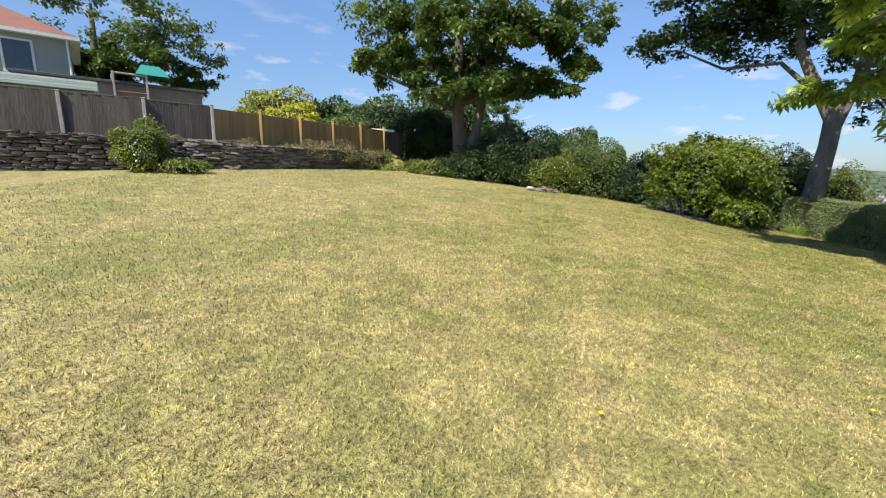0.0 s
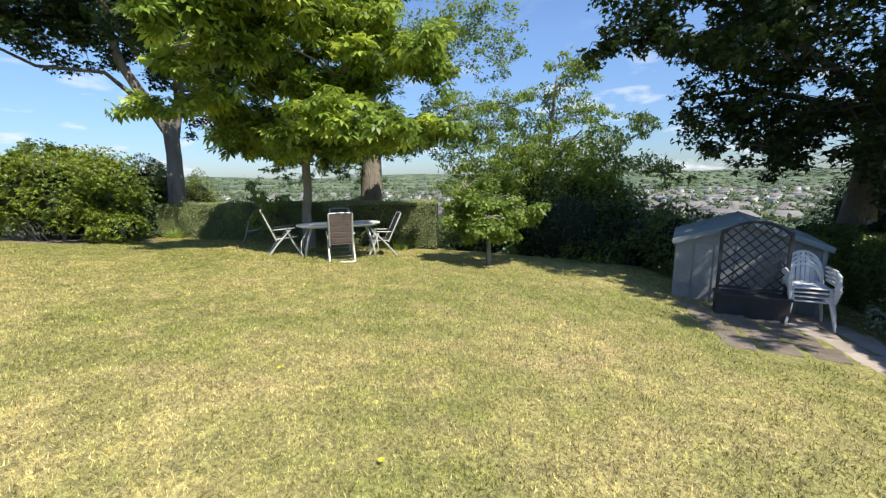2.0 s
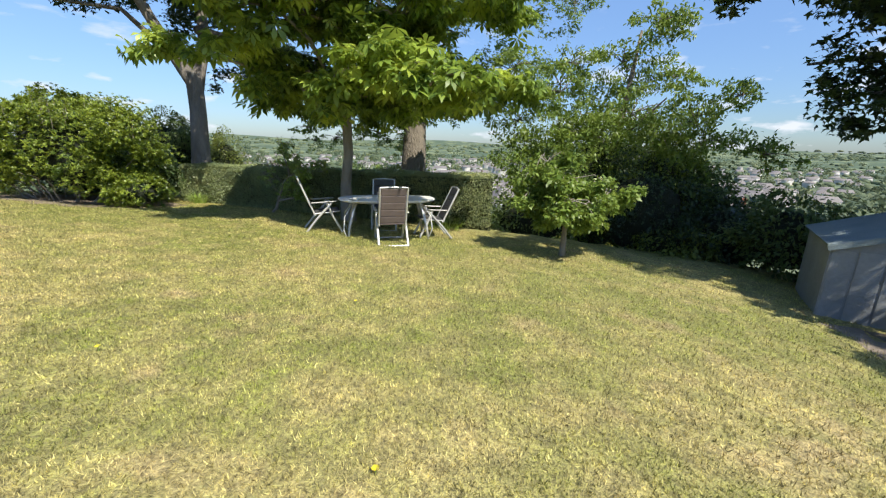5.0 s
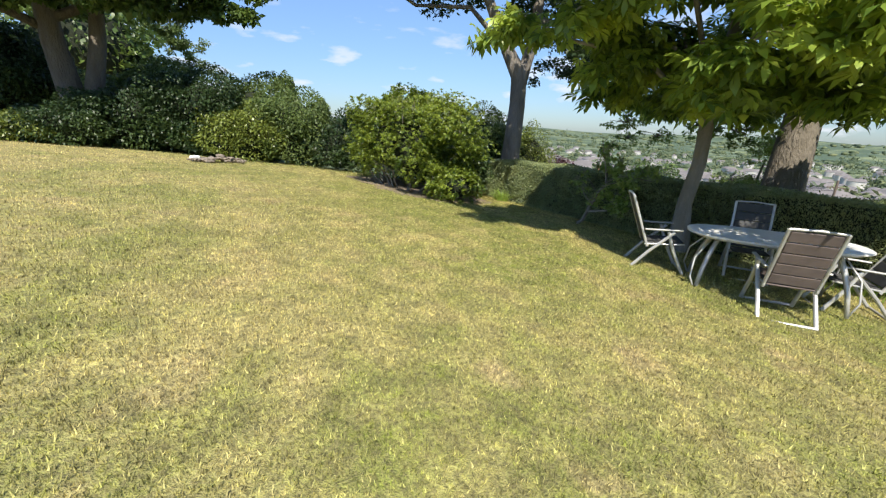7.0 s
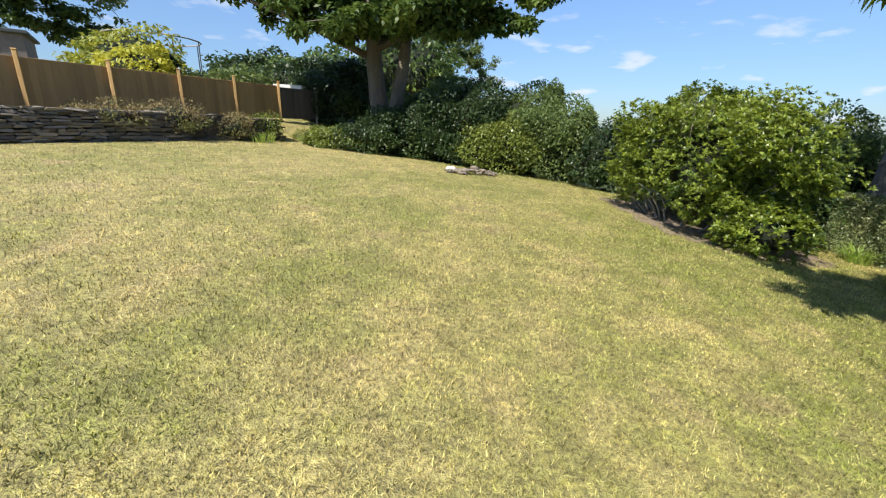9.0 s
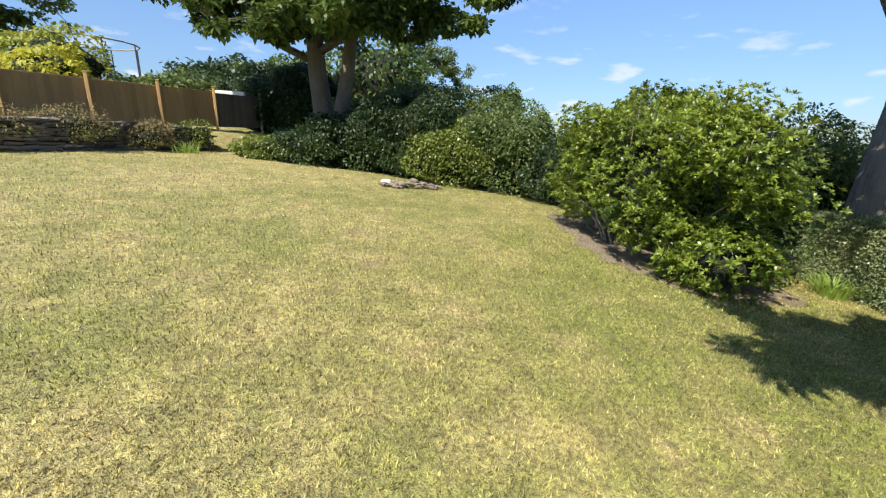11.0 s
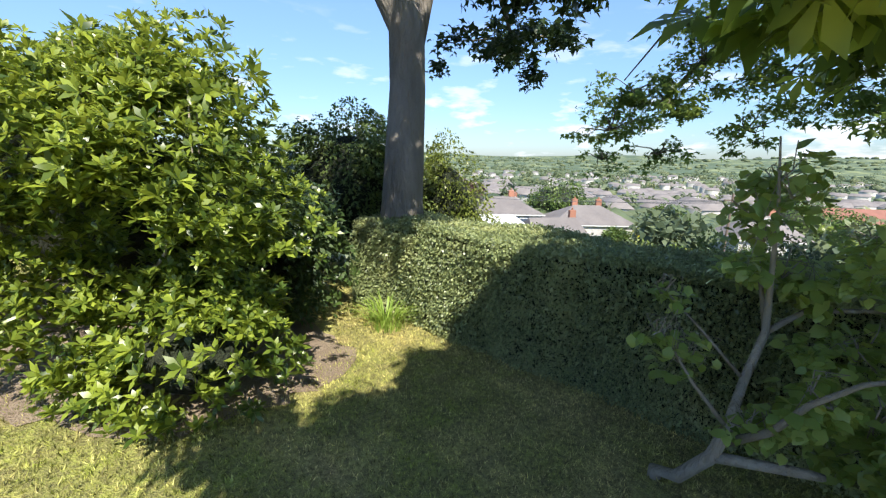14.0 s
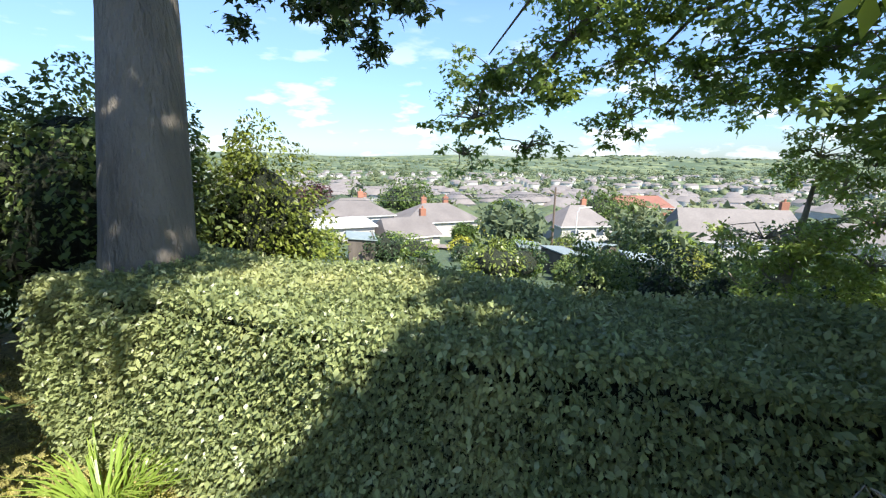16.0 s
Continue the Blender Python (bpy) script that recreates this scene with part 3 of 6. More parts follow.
def stone_wall():
    rng = random.Random(5)
    root = tagged(new("wall_stone"), "low dry-stone retaining wall of dark flat slates", "wall", kind="structure")
    core = bmesh.new()
    samples = []
    for (x0, y0), (x1, y1) in zip(WALL, WALL[1:]):
        ln = math.hypot(x1 - x0, y1 - y0)
        m = ((x0 + x1) / 2, (y0 + y1) / 2)
        g = gz(*m)
        ang = math.degrees(math.atan2(y1 - y0, x1 - x0))
        nx, ny = -(y1 - y0) / ln, (x1 - x0) / ln
        top = 1.80 - 0.02 * max(0, m[1] - 12)
        # dark box behind the face stones, seen through their gaps
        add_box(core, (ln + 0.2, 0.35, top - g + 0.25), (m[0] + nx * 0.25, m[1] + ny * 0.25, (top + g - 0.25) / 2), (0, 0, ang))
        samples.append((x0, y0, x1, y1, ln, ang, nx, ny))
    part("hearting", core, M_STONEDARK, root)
    shapes = []
    for k in range(10):
        bm = bmesh.new()
        bmesh.ops.create_cube(bm, size=1.0)
        bmesh.ops.bevel(bm, geom=bm.edges[:], offset=0.12, segments=1, affect="EDGES")
        for v in bm.verts:
            v.co += Vector([rng.uniform(-0.09, 0.09) for _ in range(3)])
        me = bpy.data.meshes.new("stone")
        bm.to_mesh(me)
        bm.free()
        me.materials.append(M_STONE)
        shapes.append(me)
    spare = bmesh.new()
    count = 0
    for x0, y0, x1, y1, ln, ang, nx, ny in samples:
        row = 0.0
        mx, my = (x0 + x1) / 2, (y0 + y1) / 2
        base, top = gz(mx, my) - 0.04, 1.84 - 0.02 * max(0, my - 12)
        z = base
        while z < top:
            h = rng.uniform(0.05, 0.10)
            s = rng.uniform(-0.2, 0.0)
            while s < ln:
                w = rng.uniform(0.16, 0.46)
                cx, cy = x0 + (x1 - x0) * (s + w / 2) / ln, y0 + (y1 - y0) * (s + w / 2) / ln
                o = rng.uniform(0.0, 0.07)
                m = pose(cx + nx * o, cy + ny * o, z + h / 2 + rng.uniform(-0.012, 0.012), rng.uniform(-6, 6), rng.uniform(-5, 5), ang + rng.uniform(-7, 7)) @ Matrix.Diagonal((w * 0.97, 0.24, h * 0.88, 1))
                if count < 300 and x0 > -9:
                    ob = new("stone", shapes[rng.randrange(10)])
                    ob.parent = root
                    ob.matrix_basis = m
                    count += 1
                else:
                    vs = [spare.verts.new(m @ v.co) for v in shapes[3].vertices]
                    for p in shapes[3].polygons:
                        spare.faces.new([vs[i] for i in p.vertices])
                s += w
            z += h
    tagged(part("wall_stones", spare, M_STONE, root), kind="stuff")


stone_wall()

FENCE = [(-2.2, 23.5), (-3.13, 21.9), (-4.02, 20.3), (-4.92, 18.7), (-5.81, 17.1), (-6.71, 15.5), (-7.6, 13.95), (-8.95, 12.75), (-10.55, 11.75), (-12.1, 10.75), (-13.7, 9.75)]


garden_fence = tagged(new("garden_fence"), "closeboard garden fence, part new brown and part weathered dark", "fence")


def fence_panel(a, b, material, low, high, label, boards):
    ln = math.hypot(b[0] - a[0], b[1] - a[1])
    root = new("fence_panel")
    root.matrix_basis = pose(a[0], a[1], low, 0, 0, math.degrees(math.atan2(b[1] - a[1], b[0] - a[0])))
    root.parent = garden_fence
    root["label"] = label
    h = high - low
    rng = random.Random(int(a[0] * 100))
    w = (ln - 0.08) / boards
    for k in range(boards):
        bm = box((w * 1.12, 0.016, h - 0.07), (0.04 + w * (k + 0.5), 0.006 * (k % 2), h / 2), (rng.uniform(-1, 1), 0, 4), 0.0)
        part("board", bm, material, root)
    part("rail", box((ln - 0.1, 0.035, 0.04), (ln / 2, 0.0, h - 0.02), bevel=0.005), material, root)
    part("rail", box((ln - 0.1, 0.035, 0.05), (ln / 2, 0.02, 0.03), bevel=0.005), material, root)
    return root


for i, (a, b) in enumerate(zip(FENCE, FENCE[1:])):
    brown = 1 <= i <= 5
    lab = "brown stained closeboard fence panel above the stone wall" if brown else "dark weathered closeboard fence panel above the stone wall"
    fence_panel(a, b, M_FENCE if brown else M_GFENCE, 1.72, 2.92 if brown else 2.88 + 0.02 * i, lab, 12)
for i, a in enumerate(FENCE):
    brown = 1 <= i <= 5
    root = new("fence_post")
    root.matrix_basis = pose(a[0], a[1], 1.5, 0, 0, 30)
    root.parent = garden_fence
    root["label"] = "fresh orange-brown timber post" if brown else "weathered pale post"
    part("post_shaft", box((0.09, 0.09, 1.56 if brown else 1.5), (0.02, -0.05, 0.78), bevel=0.01), M_POST if brown else M_GPOST, root)
    part("post_cap", box((0.11, 0.11, 0.03), (0.02, -0.05, 1.575 if brown else 1.515), bevel=0.008), M_POST if brown else M_GPOST, root)

# ---- trees ----
tree("sycamore_tree", (1.0, 21.5),
     [(1.0, 21.5, gz(1, 21.5), 0.50), (0.9, 21.5, 2.0, 0.36), (0.7, 21.5, 3.6, 0.30), (0.6, 21.5, 6.0, 0.24), (0.6, 21.5, 9.0, 0.15), (0.6, 21.5, 12.5, 0.05)],
     [[(0.7, 21.5, 3.9, .14), (-1.8, 21.0, 5.0, .10), (-3.8, 20.4, 5.6, .04)], [(0.7, 21.5, 4.2, .15), (3.2, 20.6, 5.4, .10), (5.6, 20.0, 5.8, .04)],
      [(0.6, 21.5, 5.5, .13), (2.6, 22.5, 7.5, .08), (4.8, 22.5, 9.0, .04)], [(0.6, 21.5, 6.0, .13), (-2.0, 21.6, 8.0, .08), (-3.8, 21.6, 9.2, .04)]],
     [((-2.9, 20.6, 6.0), (1.9, 1.8, .8)), ((-0.2, 19.3, 4.7), (1.8, 1.6, .7)), ((2.3, 19.6, 4.9), (1.8, 1.7, .7)), ((4.4, 20.2, 5.4), (1.9, 1.8, .7)),
      ((-3.6, 21.6, 8.2), (2.0, 2.0, 1.1)), ((-0.8, 19.4, 7.2), (2.0, 1.8, 1.0)), ((2.2, 19.2, 7.4), (2.1, 1.8, 1.0)), ((5.2, 20.6, 7.6), (2.0, 2.0, .9)), ((6.3, 21.2, 8.7), (1.6, 1.6, .7)), ((6.4, 20.7, 6.3), (1.1, 1.3, .45)),
      ((0, 22, 10.2), (3.6, 3.2, 1.4)), ((3.2, 21.3, 10.4), (2.8, 2.6, 1.3)), ((-2.6, 21.5, 10.8), (2.4, 2.4, 1.2)), ((0.8, 21.5, 13), (3.2, 3.0, 1.6)), ((1.0, 22.6, 6.4), (3.0, 2.0, 1.6))],
     RHOMB, 0.20, M_SYC, M_BARK, "large sycamore with forked grey trunk and layered green crown", 11, per=75,
     forks=[[(1.15, 21.5, 1.0, .34), (1.45, 21.4, 2.2, .27), (1.75, 21.4, 3.6, .23), (2.0, 21.5, 6.0, .17), (2.4, 21.6, 9.0, .08)]])

tree("tall_tree", (11.15, 12.3),
     [(11.15, 12.3, gz(11.15, 12.3), 0.36), (11.20, 12.33, 1.0, 0.26), (11.45, 12.5, 2.4, 0.225), (11.62, 12.7, 3.2, 0.24), (11.15, 12.9, 4.0, 0.17), (10.6, 13.2, 5.2, 0.13), (10.2, 13.6, 9.0, 0.05)],
     [[(11.3, 12.9, 3.8, .10), (10.4, 13.6, 4.9, .06), (9.0, 14.2, 4.8, .045), (7.6, 14.3, 5.3, .03), (6.2, 14.9, 5.4, .015)],
      [(12.2, 13.0, 4.8, .14), (13.6, 13.0, 4.9, .07), (14.6, 13.3, 4.3, .045), (15.8, 13.7, 3.6, .02)],
      [(12.0, 12.9, 4.2, .06), (12.5, 12.3, 4.7, .035), (13.1, 11.8, 4.4, .02), (13.4, 11.1, 3.9, .010)],
      [(11.2, 13.2, 5.6, .10), (9.4, 12.0, 6.3, .05), (7.8, 11.4, 6.6, .02)]],
     [((6.9, 14.7, 5.6), (1.0, 1.2, .55)), ((8.6, 14.2, 5.9), (2.1, 1.9, .8)), ((10.4, 14.8, 6.2), (2.2, 2.0, 1.1)), ((8.4, 12.6, 6.9), (2.1, 2.0, 1.0)), ((10.8, 12.6, 6.9), (2.2, 2.0, 1.1)),
      # the three high clumps round (8.8, 9.0) are unseen, added to shade the trunk
      ((13.3, 13.4, 6.0), (2.2, 2.2, 1.0)), ((15.4, 13.6, 3.9), (1.6, 1.6, .6)), ((14.0, 12.6, 4.6), (1.3, 1.4, .55)), ((13.3, 11.3, 3.8), (.8, .8, .38)), ((8.4, 14.2, 7.4), (2.0, 2.0, 1.1)), ((8.8, 9.0, 8.4), (1.9, 1.9, 1.0)), ((9.0, 9.2, 6.9), (1.0, 1.0, .6)), ((8.1, 8.2, 9.0), (1.8, 1.8, 1.0)), ((9.3, 10.4, 5.6), (1.4, 1.2, .7)), ((8.4, 9.6, 6.1), (1.3, 1.2, .6)),
      ((9.5, 13.4, 9.0), (3.6, 3.2, 1.5)), ((13, 13.4, 8.8), (3.2, 3.0, 1.5)), ((11, 13.6, 11), (3.2, 3.0, 1.5))],
     MAPLE, 0.145, M_DARK, M_BARK_GREY, "tall dark-leaved tree with bare grey trunk behind the clipped hedge", 12, per=15,
     forks=[[(11.6, 12.65, 2.9, .20), (11.95, 12.8, 3.6, .18), (12.35, 12.95, 4.3, .17), (12.7, 13.2, 6.6, .11), (13.2, 13.5, 9.0, .05)]])

tree("spreading_tree", (13.9, 6.5),
     [(13.9, 6.5, gz(13.9, 6.5), 0.52), (13.9, 6.55, 0.8, 0.40), (14.2, 6.6, 2.4, 0.34), (14.4, 6.7, 4.0, 0.28), (14.5, 6.8, 6.5, 0.18), (14.5, 6.9, 10, 0.06)],
     [[(14.3, 6.6, 3.2, .18), (15.4, 8.4, 4.0, .11), (16.0, 9.8, 3.7, .06), (16.0, 10.9, 2.5, .025)],
      [(14.3, 6.6, 3.2, .12), (15.0, 7.4, 3.8, .08), (15.5, 8.2, 3.5, .05), (16.2, 8.7, 3.4, .03), (16.6, 9.2, 2.9, .012)],
      [(14.3, 6.6, 3.0, .14), (13.9, 4.6, 3.6, .08), (13.6, 3.2, 3.4, .03)],
      [(14.4, 6.7, 4.2, .14), (12.6, 8.2, 5.2, .07), (12.0, 9.4, 5.6, .03)],
      [(15.4, 8.4, 4.0, .04), (15.1, 9.2, 4.1, .032), (15.3, 10.0, 3.7, .024), (15.0, 10.6, 3.5, .018), (15.2, 11.2, 2.9, .010)],
      [(15.4, 8.4, 4.0, .04), (16.2, 9.0, 4.0, .03), (16.4, 9.9, 3.5, .022), (17.0, 10.4, 3.2, .014), (17.1, 11.0, 2.6, .008)]],
     [((16.2, 11.2, 2.6), (1.0, 1.2, .7)), ((15.6, 9.6, 3.7), (1.7, 1.7, .55)), ((16.0, 8.6, 2.6), (1.1, 1.2, .5)), ((14.6, 8.4, 3.2), (1.3, 1.3, .45)), ((13.7, 3.6, 3.7), (1.2, 1.3, .7)), ((13.9, 4.2, 5.6), (1.7, 1.8, 1.0)), ((13.6, 2.6, 6.2), (1.4, 1.4, .9)),
      ((12.4, 8.8, 5.8), (1.6, 1.6, .8)), ((14.6, 7.6, 6.6), (3.0, 3.0, 1.2)), ((13.4, 4.4, 8.0), (2.2, 2.2, 1.3)), ((16.6, 7, 6.8), (2.6, 3.0, 1.3)), ((14.5, 7, 9.6), (3.6, 3.6, 1.8)), ((14.4, 5.0, 2.9), (1.1, 1.0, .5)), ((15.2, 7.4, 2.7), (1.0, 1.1, .4)), ((15.4, 11.1, 2.7), (.6, .7, .35)), ((15.8, 10.2, 3.1), (.7, .8, .4)), ((16.1, 9.5, 2.1), (.6, .7, .35)), ((16.2, 10.8, 1.7), (.5, .6, .3)), ((15.4, 9.4, 3.2), (.8, .9, .4)),
      ((15.4, 11.4, 2.1), (.7, .8, .5)), ((15.6, 10.5, 2.5), (.8, .8, .5)), ((15.9, 9.2, 2.8), (.9, .9, .5)), ((16.5, 8.0, 2.3), (.8, .8, .45)), ((15.7, 7.3, 2.7), (1.1, 1.1, .6)), ((16.6, 12.0, 1.6), (.5, .5, .35)), ((14.2, 6.0, 5.4), (1.2, 1.4, .9)), ((15.1, 4.4, 6.1), (1.4, 1.4, 1.0)), ((15.6, 2.1, 5.8), (1.2, 1.2, 1.0)), ((15.5, 4.2, 4.2), (1.1, 1.1, .8)), ((16.0, 2.3, 3.6), (1.0, 1.1, .8)), ((14.2, 5.9, 2.6), (.8, .8, .4)), ((13.4, 7.5, 1.9), (.8, .8, .3))],
     MAPLE, 0.09, M_MID, M_BARK, "broad tree with stout leaning trunk and low hanging boughs", 13, per=7)

tree("horse_chestnut_tree", (10.45, 6.95),
     [(10.45, 6.95, gz(10.45, 6.95), 0.16), (10.42, 6.98, 0.6, 0.125), (10.45, 6.9, 1.3, 0.115), (10.5, 6.95, 2.4, 0.11), (10.4, 6.7, 4.2, 0.085), (10.2, 6.2, 6.4, 0.03)],
     [[(10.45, 6.95, 2.0, .06), (9.2, 7.5, 2.9, .04), (7.4, 8.2, 3.1, .018)], [(10.45, 6.95, 2.1, .06), (9.4, 5.6, 2.8, .04), (8.0, 4.0, 2.8, .02)],
      [(10.45, 6.95, 2.4, .05), (8.8, 6.7, 3.5, .035), (7.2, 6.7, 4.0, .018)], [(10.45, 6.95, 2.6, .05), (11.6, 5.8, 3.3, .03), (12.3, 4.7, 3.2, .015)],
      [(10.45, 6.95, 2.2, .05), (10.6, 8.0, 2.7, .03), (10.3, 8.8, 2.6, .015)]],
     [((7.2, 8.3, 3.15), (.6, .5, .2)), ((8.1, 7.6, 3.2), (.9, .75, .32)), ((9.2, 7.6, 2.85), (1.1, .85, .45)), ((9.6, 7.0, 2.8), (1.3, 1.2, .5)), ((8.3, 5.2, 2.9), (1.2, 1.2, .5)), ((8.0, 3.9, 2.6), (.9, .9, .32)), ((9.3, 5.6, 2.5), (1.3, 1.2, .5)),
      ((10.8, 5.4, 2.6), (1.2, 1.2, .55)), ((10.3, 3.6, 2.9), (1.1, 1.3, .5)), ((11.9, 5.0, 2.9), (1.0, 1.0, .45)), ((10.3, 8.3, 2.6), (.8, .7, .3)), ((11.3, 7.6, 2.6), (1.0, 1.0, .45)), ((8.5, 6.8, 3.9), (1.4, 1.4, .55)), ((7.1, 6.9, 4.2), (1.0, 1.2, .45)), ((6.6, 6.5, 4.4), (.8, .8, .35)),
      ((9.4, 5.2, 4.0), (1.6, 1.5, .65)), ((11.0, 6.4, 4.3), (1.6, 1.5, .75)), ((8.8, 6.9, 4.7), (1.4, 1.0, .55)), ((7.3, 5.6, 5.0), (1.3, 1.3, .6)), ((9.6, 5.4, 5.5), (1.9, 1.7, .85)), ((8.0, 6.0, 5.8), (1.3, 1.1, .6)), ((10.2, 4.9, 6.8), (1.8, 1.5, .8)), ((9.8, 3.4, 4.4), (1.4, 1.3, .7))],
     PALM, 0.24, M_CHEST, M_BARK_PALE, "young horse chestnut with mottled trunk and bright fingered leaves", 14, per=22, tilt=0.38)

tree("shade_tree", (11.1, -6.2),
     [(11.1, -6.2, gz(11.1, -6.2), 0.42), (11.1, -6.2, 0.6, 0.31), (11.15, -6.25, 1.2, 0.25), (11.2, -6.35, 2.2, 0.21), (11.2, -6.4, 3.6, 0.18), (10.9, -6.2, 6.0, 0.14), (10.9, -6.2, 9.5, 0.06)],
     [[(11.2, -6.3, 3.0, .09), (10.4, -4.0, 4.4, .05), (9.6, -1.6, 5.2, .02)], [(11.2, -6.3, 2.2, .11), (10.2, -7.6, 3.4, .07), (8.8, -9.0, 4.6, .04)],
      [(11.2, -6.3, 3.3, .10), (9.2, -5.6, 4.4, .07), (7.6, -5.0, 4.9, .04)], [(9.2, -5.6, 4.4, .08), (6.8, -6.8, 5.2, .05), (4.2, -7.6, 5.3, .02)], [(11.2, -6.3, 2.8, .08), (12.4, -4.4, 3.6, .07), (13.4, -3.2, 3.6, .03)]],
     [((9.4, -1.6, 5.3), (1.7, 1.9, .7)), ((10.6, -3.2, 4.2), (1.6, 1.6, .8)), ((11.0, -3.6, 2.9), (1.3, 1.4, .8)), ((9.4, -4.2, 5.0), (1.9, 1.8, .8)), ((7.6, -5.2, 5.1), (1.8, 1.9, .7)), ((11.8, -4.6, 2.2), (1.2, 1.2, .7)), ((9.9, -5.0, 2.7), (1.2, 1.2, .6)), ((9.6, -6.2, 3.4), (1.4, 1.5, .7)), ((10.5, -7.4, 1.5), (1.1, 1.2, .9)), ((9.4, -7.4, 2.4), (1.0, 1.2, .6)), ((8.6, -4.2, 6.2), (2.0, 2.0, 1.0)), ((8.2, -8.4, 3.7), (1.6, 1.5, .8)), ((9.0, -9.6, 2.6), (1.3, 1.4, .8)), ((9.4, -10.4, 5.4), (2.0, 2.0, 1.0)), ((10.2, -10.4, 3.4), (1.6, 1.7, .9)), ((5.6, -7.2, 5.6), (1.6, 1.6, .6)), ((4.3, -7.9, 5.4), (1.5, 1.4, .5)), ((4.0, -6.2, 5.3), (1.0, 1.0, .35)),
      ((10.2, -7.8, 2.9), (1.4, 1.6, .8)), ((9.2, -8.8, 4.2), (1.9, 1.9, .9)), ((10.8, -8.8, 1.6), (1.3, 1.5, .9)), ((12.4, -6.8, 3.0), (1.8, 2.0, 1.2)), ((10.2, -5.8, 6.8), (3.2, 3.6, 1.4)), ((8.6, -7, 6.4), (2.4, 2.6, 1.0)),
      ((12.0, -5.4, 5.0), (2.4, 2.6, 1.4)), ((7.4, -8.8, 5.4), (1.8, 1.8, .8)),
      ((9.4, -0.7, 4.1), (.7, .8, .3)), ((9.2, -1.5, 4.2), (.9, .9, .4)), ((8.9, -2.8, 3.9), (1.0, 1.0, .5)), ((10.6, -3.3, 2.7), (.9, 1.0, .5)), ((10.3, -4.1, 2.1), (1.0, 1.0, .5)), ((9.3, -5.9, 1.9), (1.1, 1.2, .8)), ((8.9, -6.4, 1.1), (1.0, 1.1, .7)), ((9.6, -6.3, 0.8), (.8, .9, .6)), ((7.6, -5.7, 2.1), (1.1, 1.2, .6)), ((6.9, -5.7, 2.2), (1.1, 1.1, .6)), ((7.1, -6.2, 1.6), (1.0, 1.1, .4)), ((6.6, -5.0, 3.2), (1.3, 1.3, .7)), ((7.8, -5.2, 3.2), (1.2, 1.2, .8)), ((9.6, -4.0, 3.5), (1.2, 1.2, .7))],
     MAPLE, 0.13, M_DARK, M_BARK, "huge dark shade tree with thick pale trunk behind the small shed", 15, per=13)

tree("apple_tree", (9.68, 1.68),
     [(9.68, 1.68, gz(9.68, 1.68), 0.055), (9.66, 1.68, 0.1, 0.042), (9.6, 1.7, 0.5, 0.035), (9.55, 1.75, 1.0, 0.02)],
     [[(9.62, 1.7, 0.3, .025), (9.2, 1.3, 0.7, .012)], [(9.62, 1.7, 0.35, .025), (9.5, 2.4, 0.8, .012)], [(9.6, 1.7, 0.5, .02), (10.1, 1.2, 1.0, .01)]],
     [((9.5, 2.35, .8), (.8, .6, .45)), ((9.5, 1.8, 1.05), (.9, .8, .45)), ((9.55, 1.0, .8), (.8, .7, .45)), ((9.0, 1.7, .65), (.6, .6, .38)), ((9.5, 1.75, .22), (.55, .75, .28)), ((9.45, 2.1, 1.35), (.5, .55, .28)), ((10.1, 1.9, .75), (.6, .7, .4)), ((9.4, 1.2, .4), (.45, .45, .3)), ((9.5, 1.9, .4), (.7, .7, .25))],
     RHOMB, 0.085, M_APPLE, M_BARK_PALE, "small apple tree with pale yellow-green leaves on the lawn", 16, per=30, tilt=0.6)

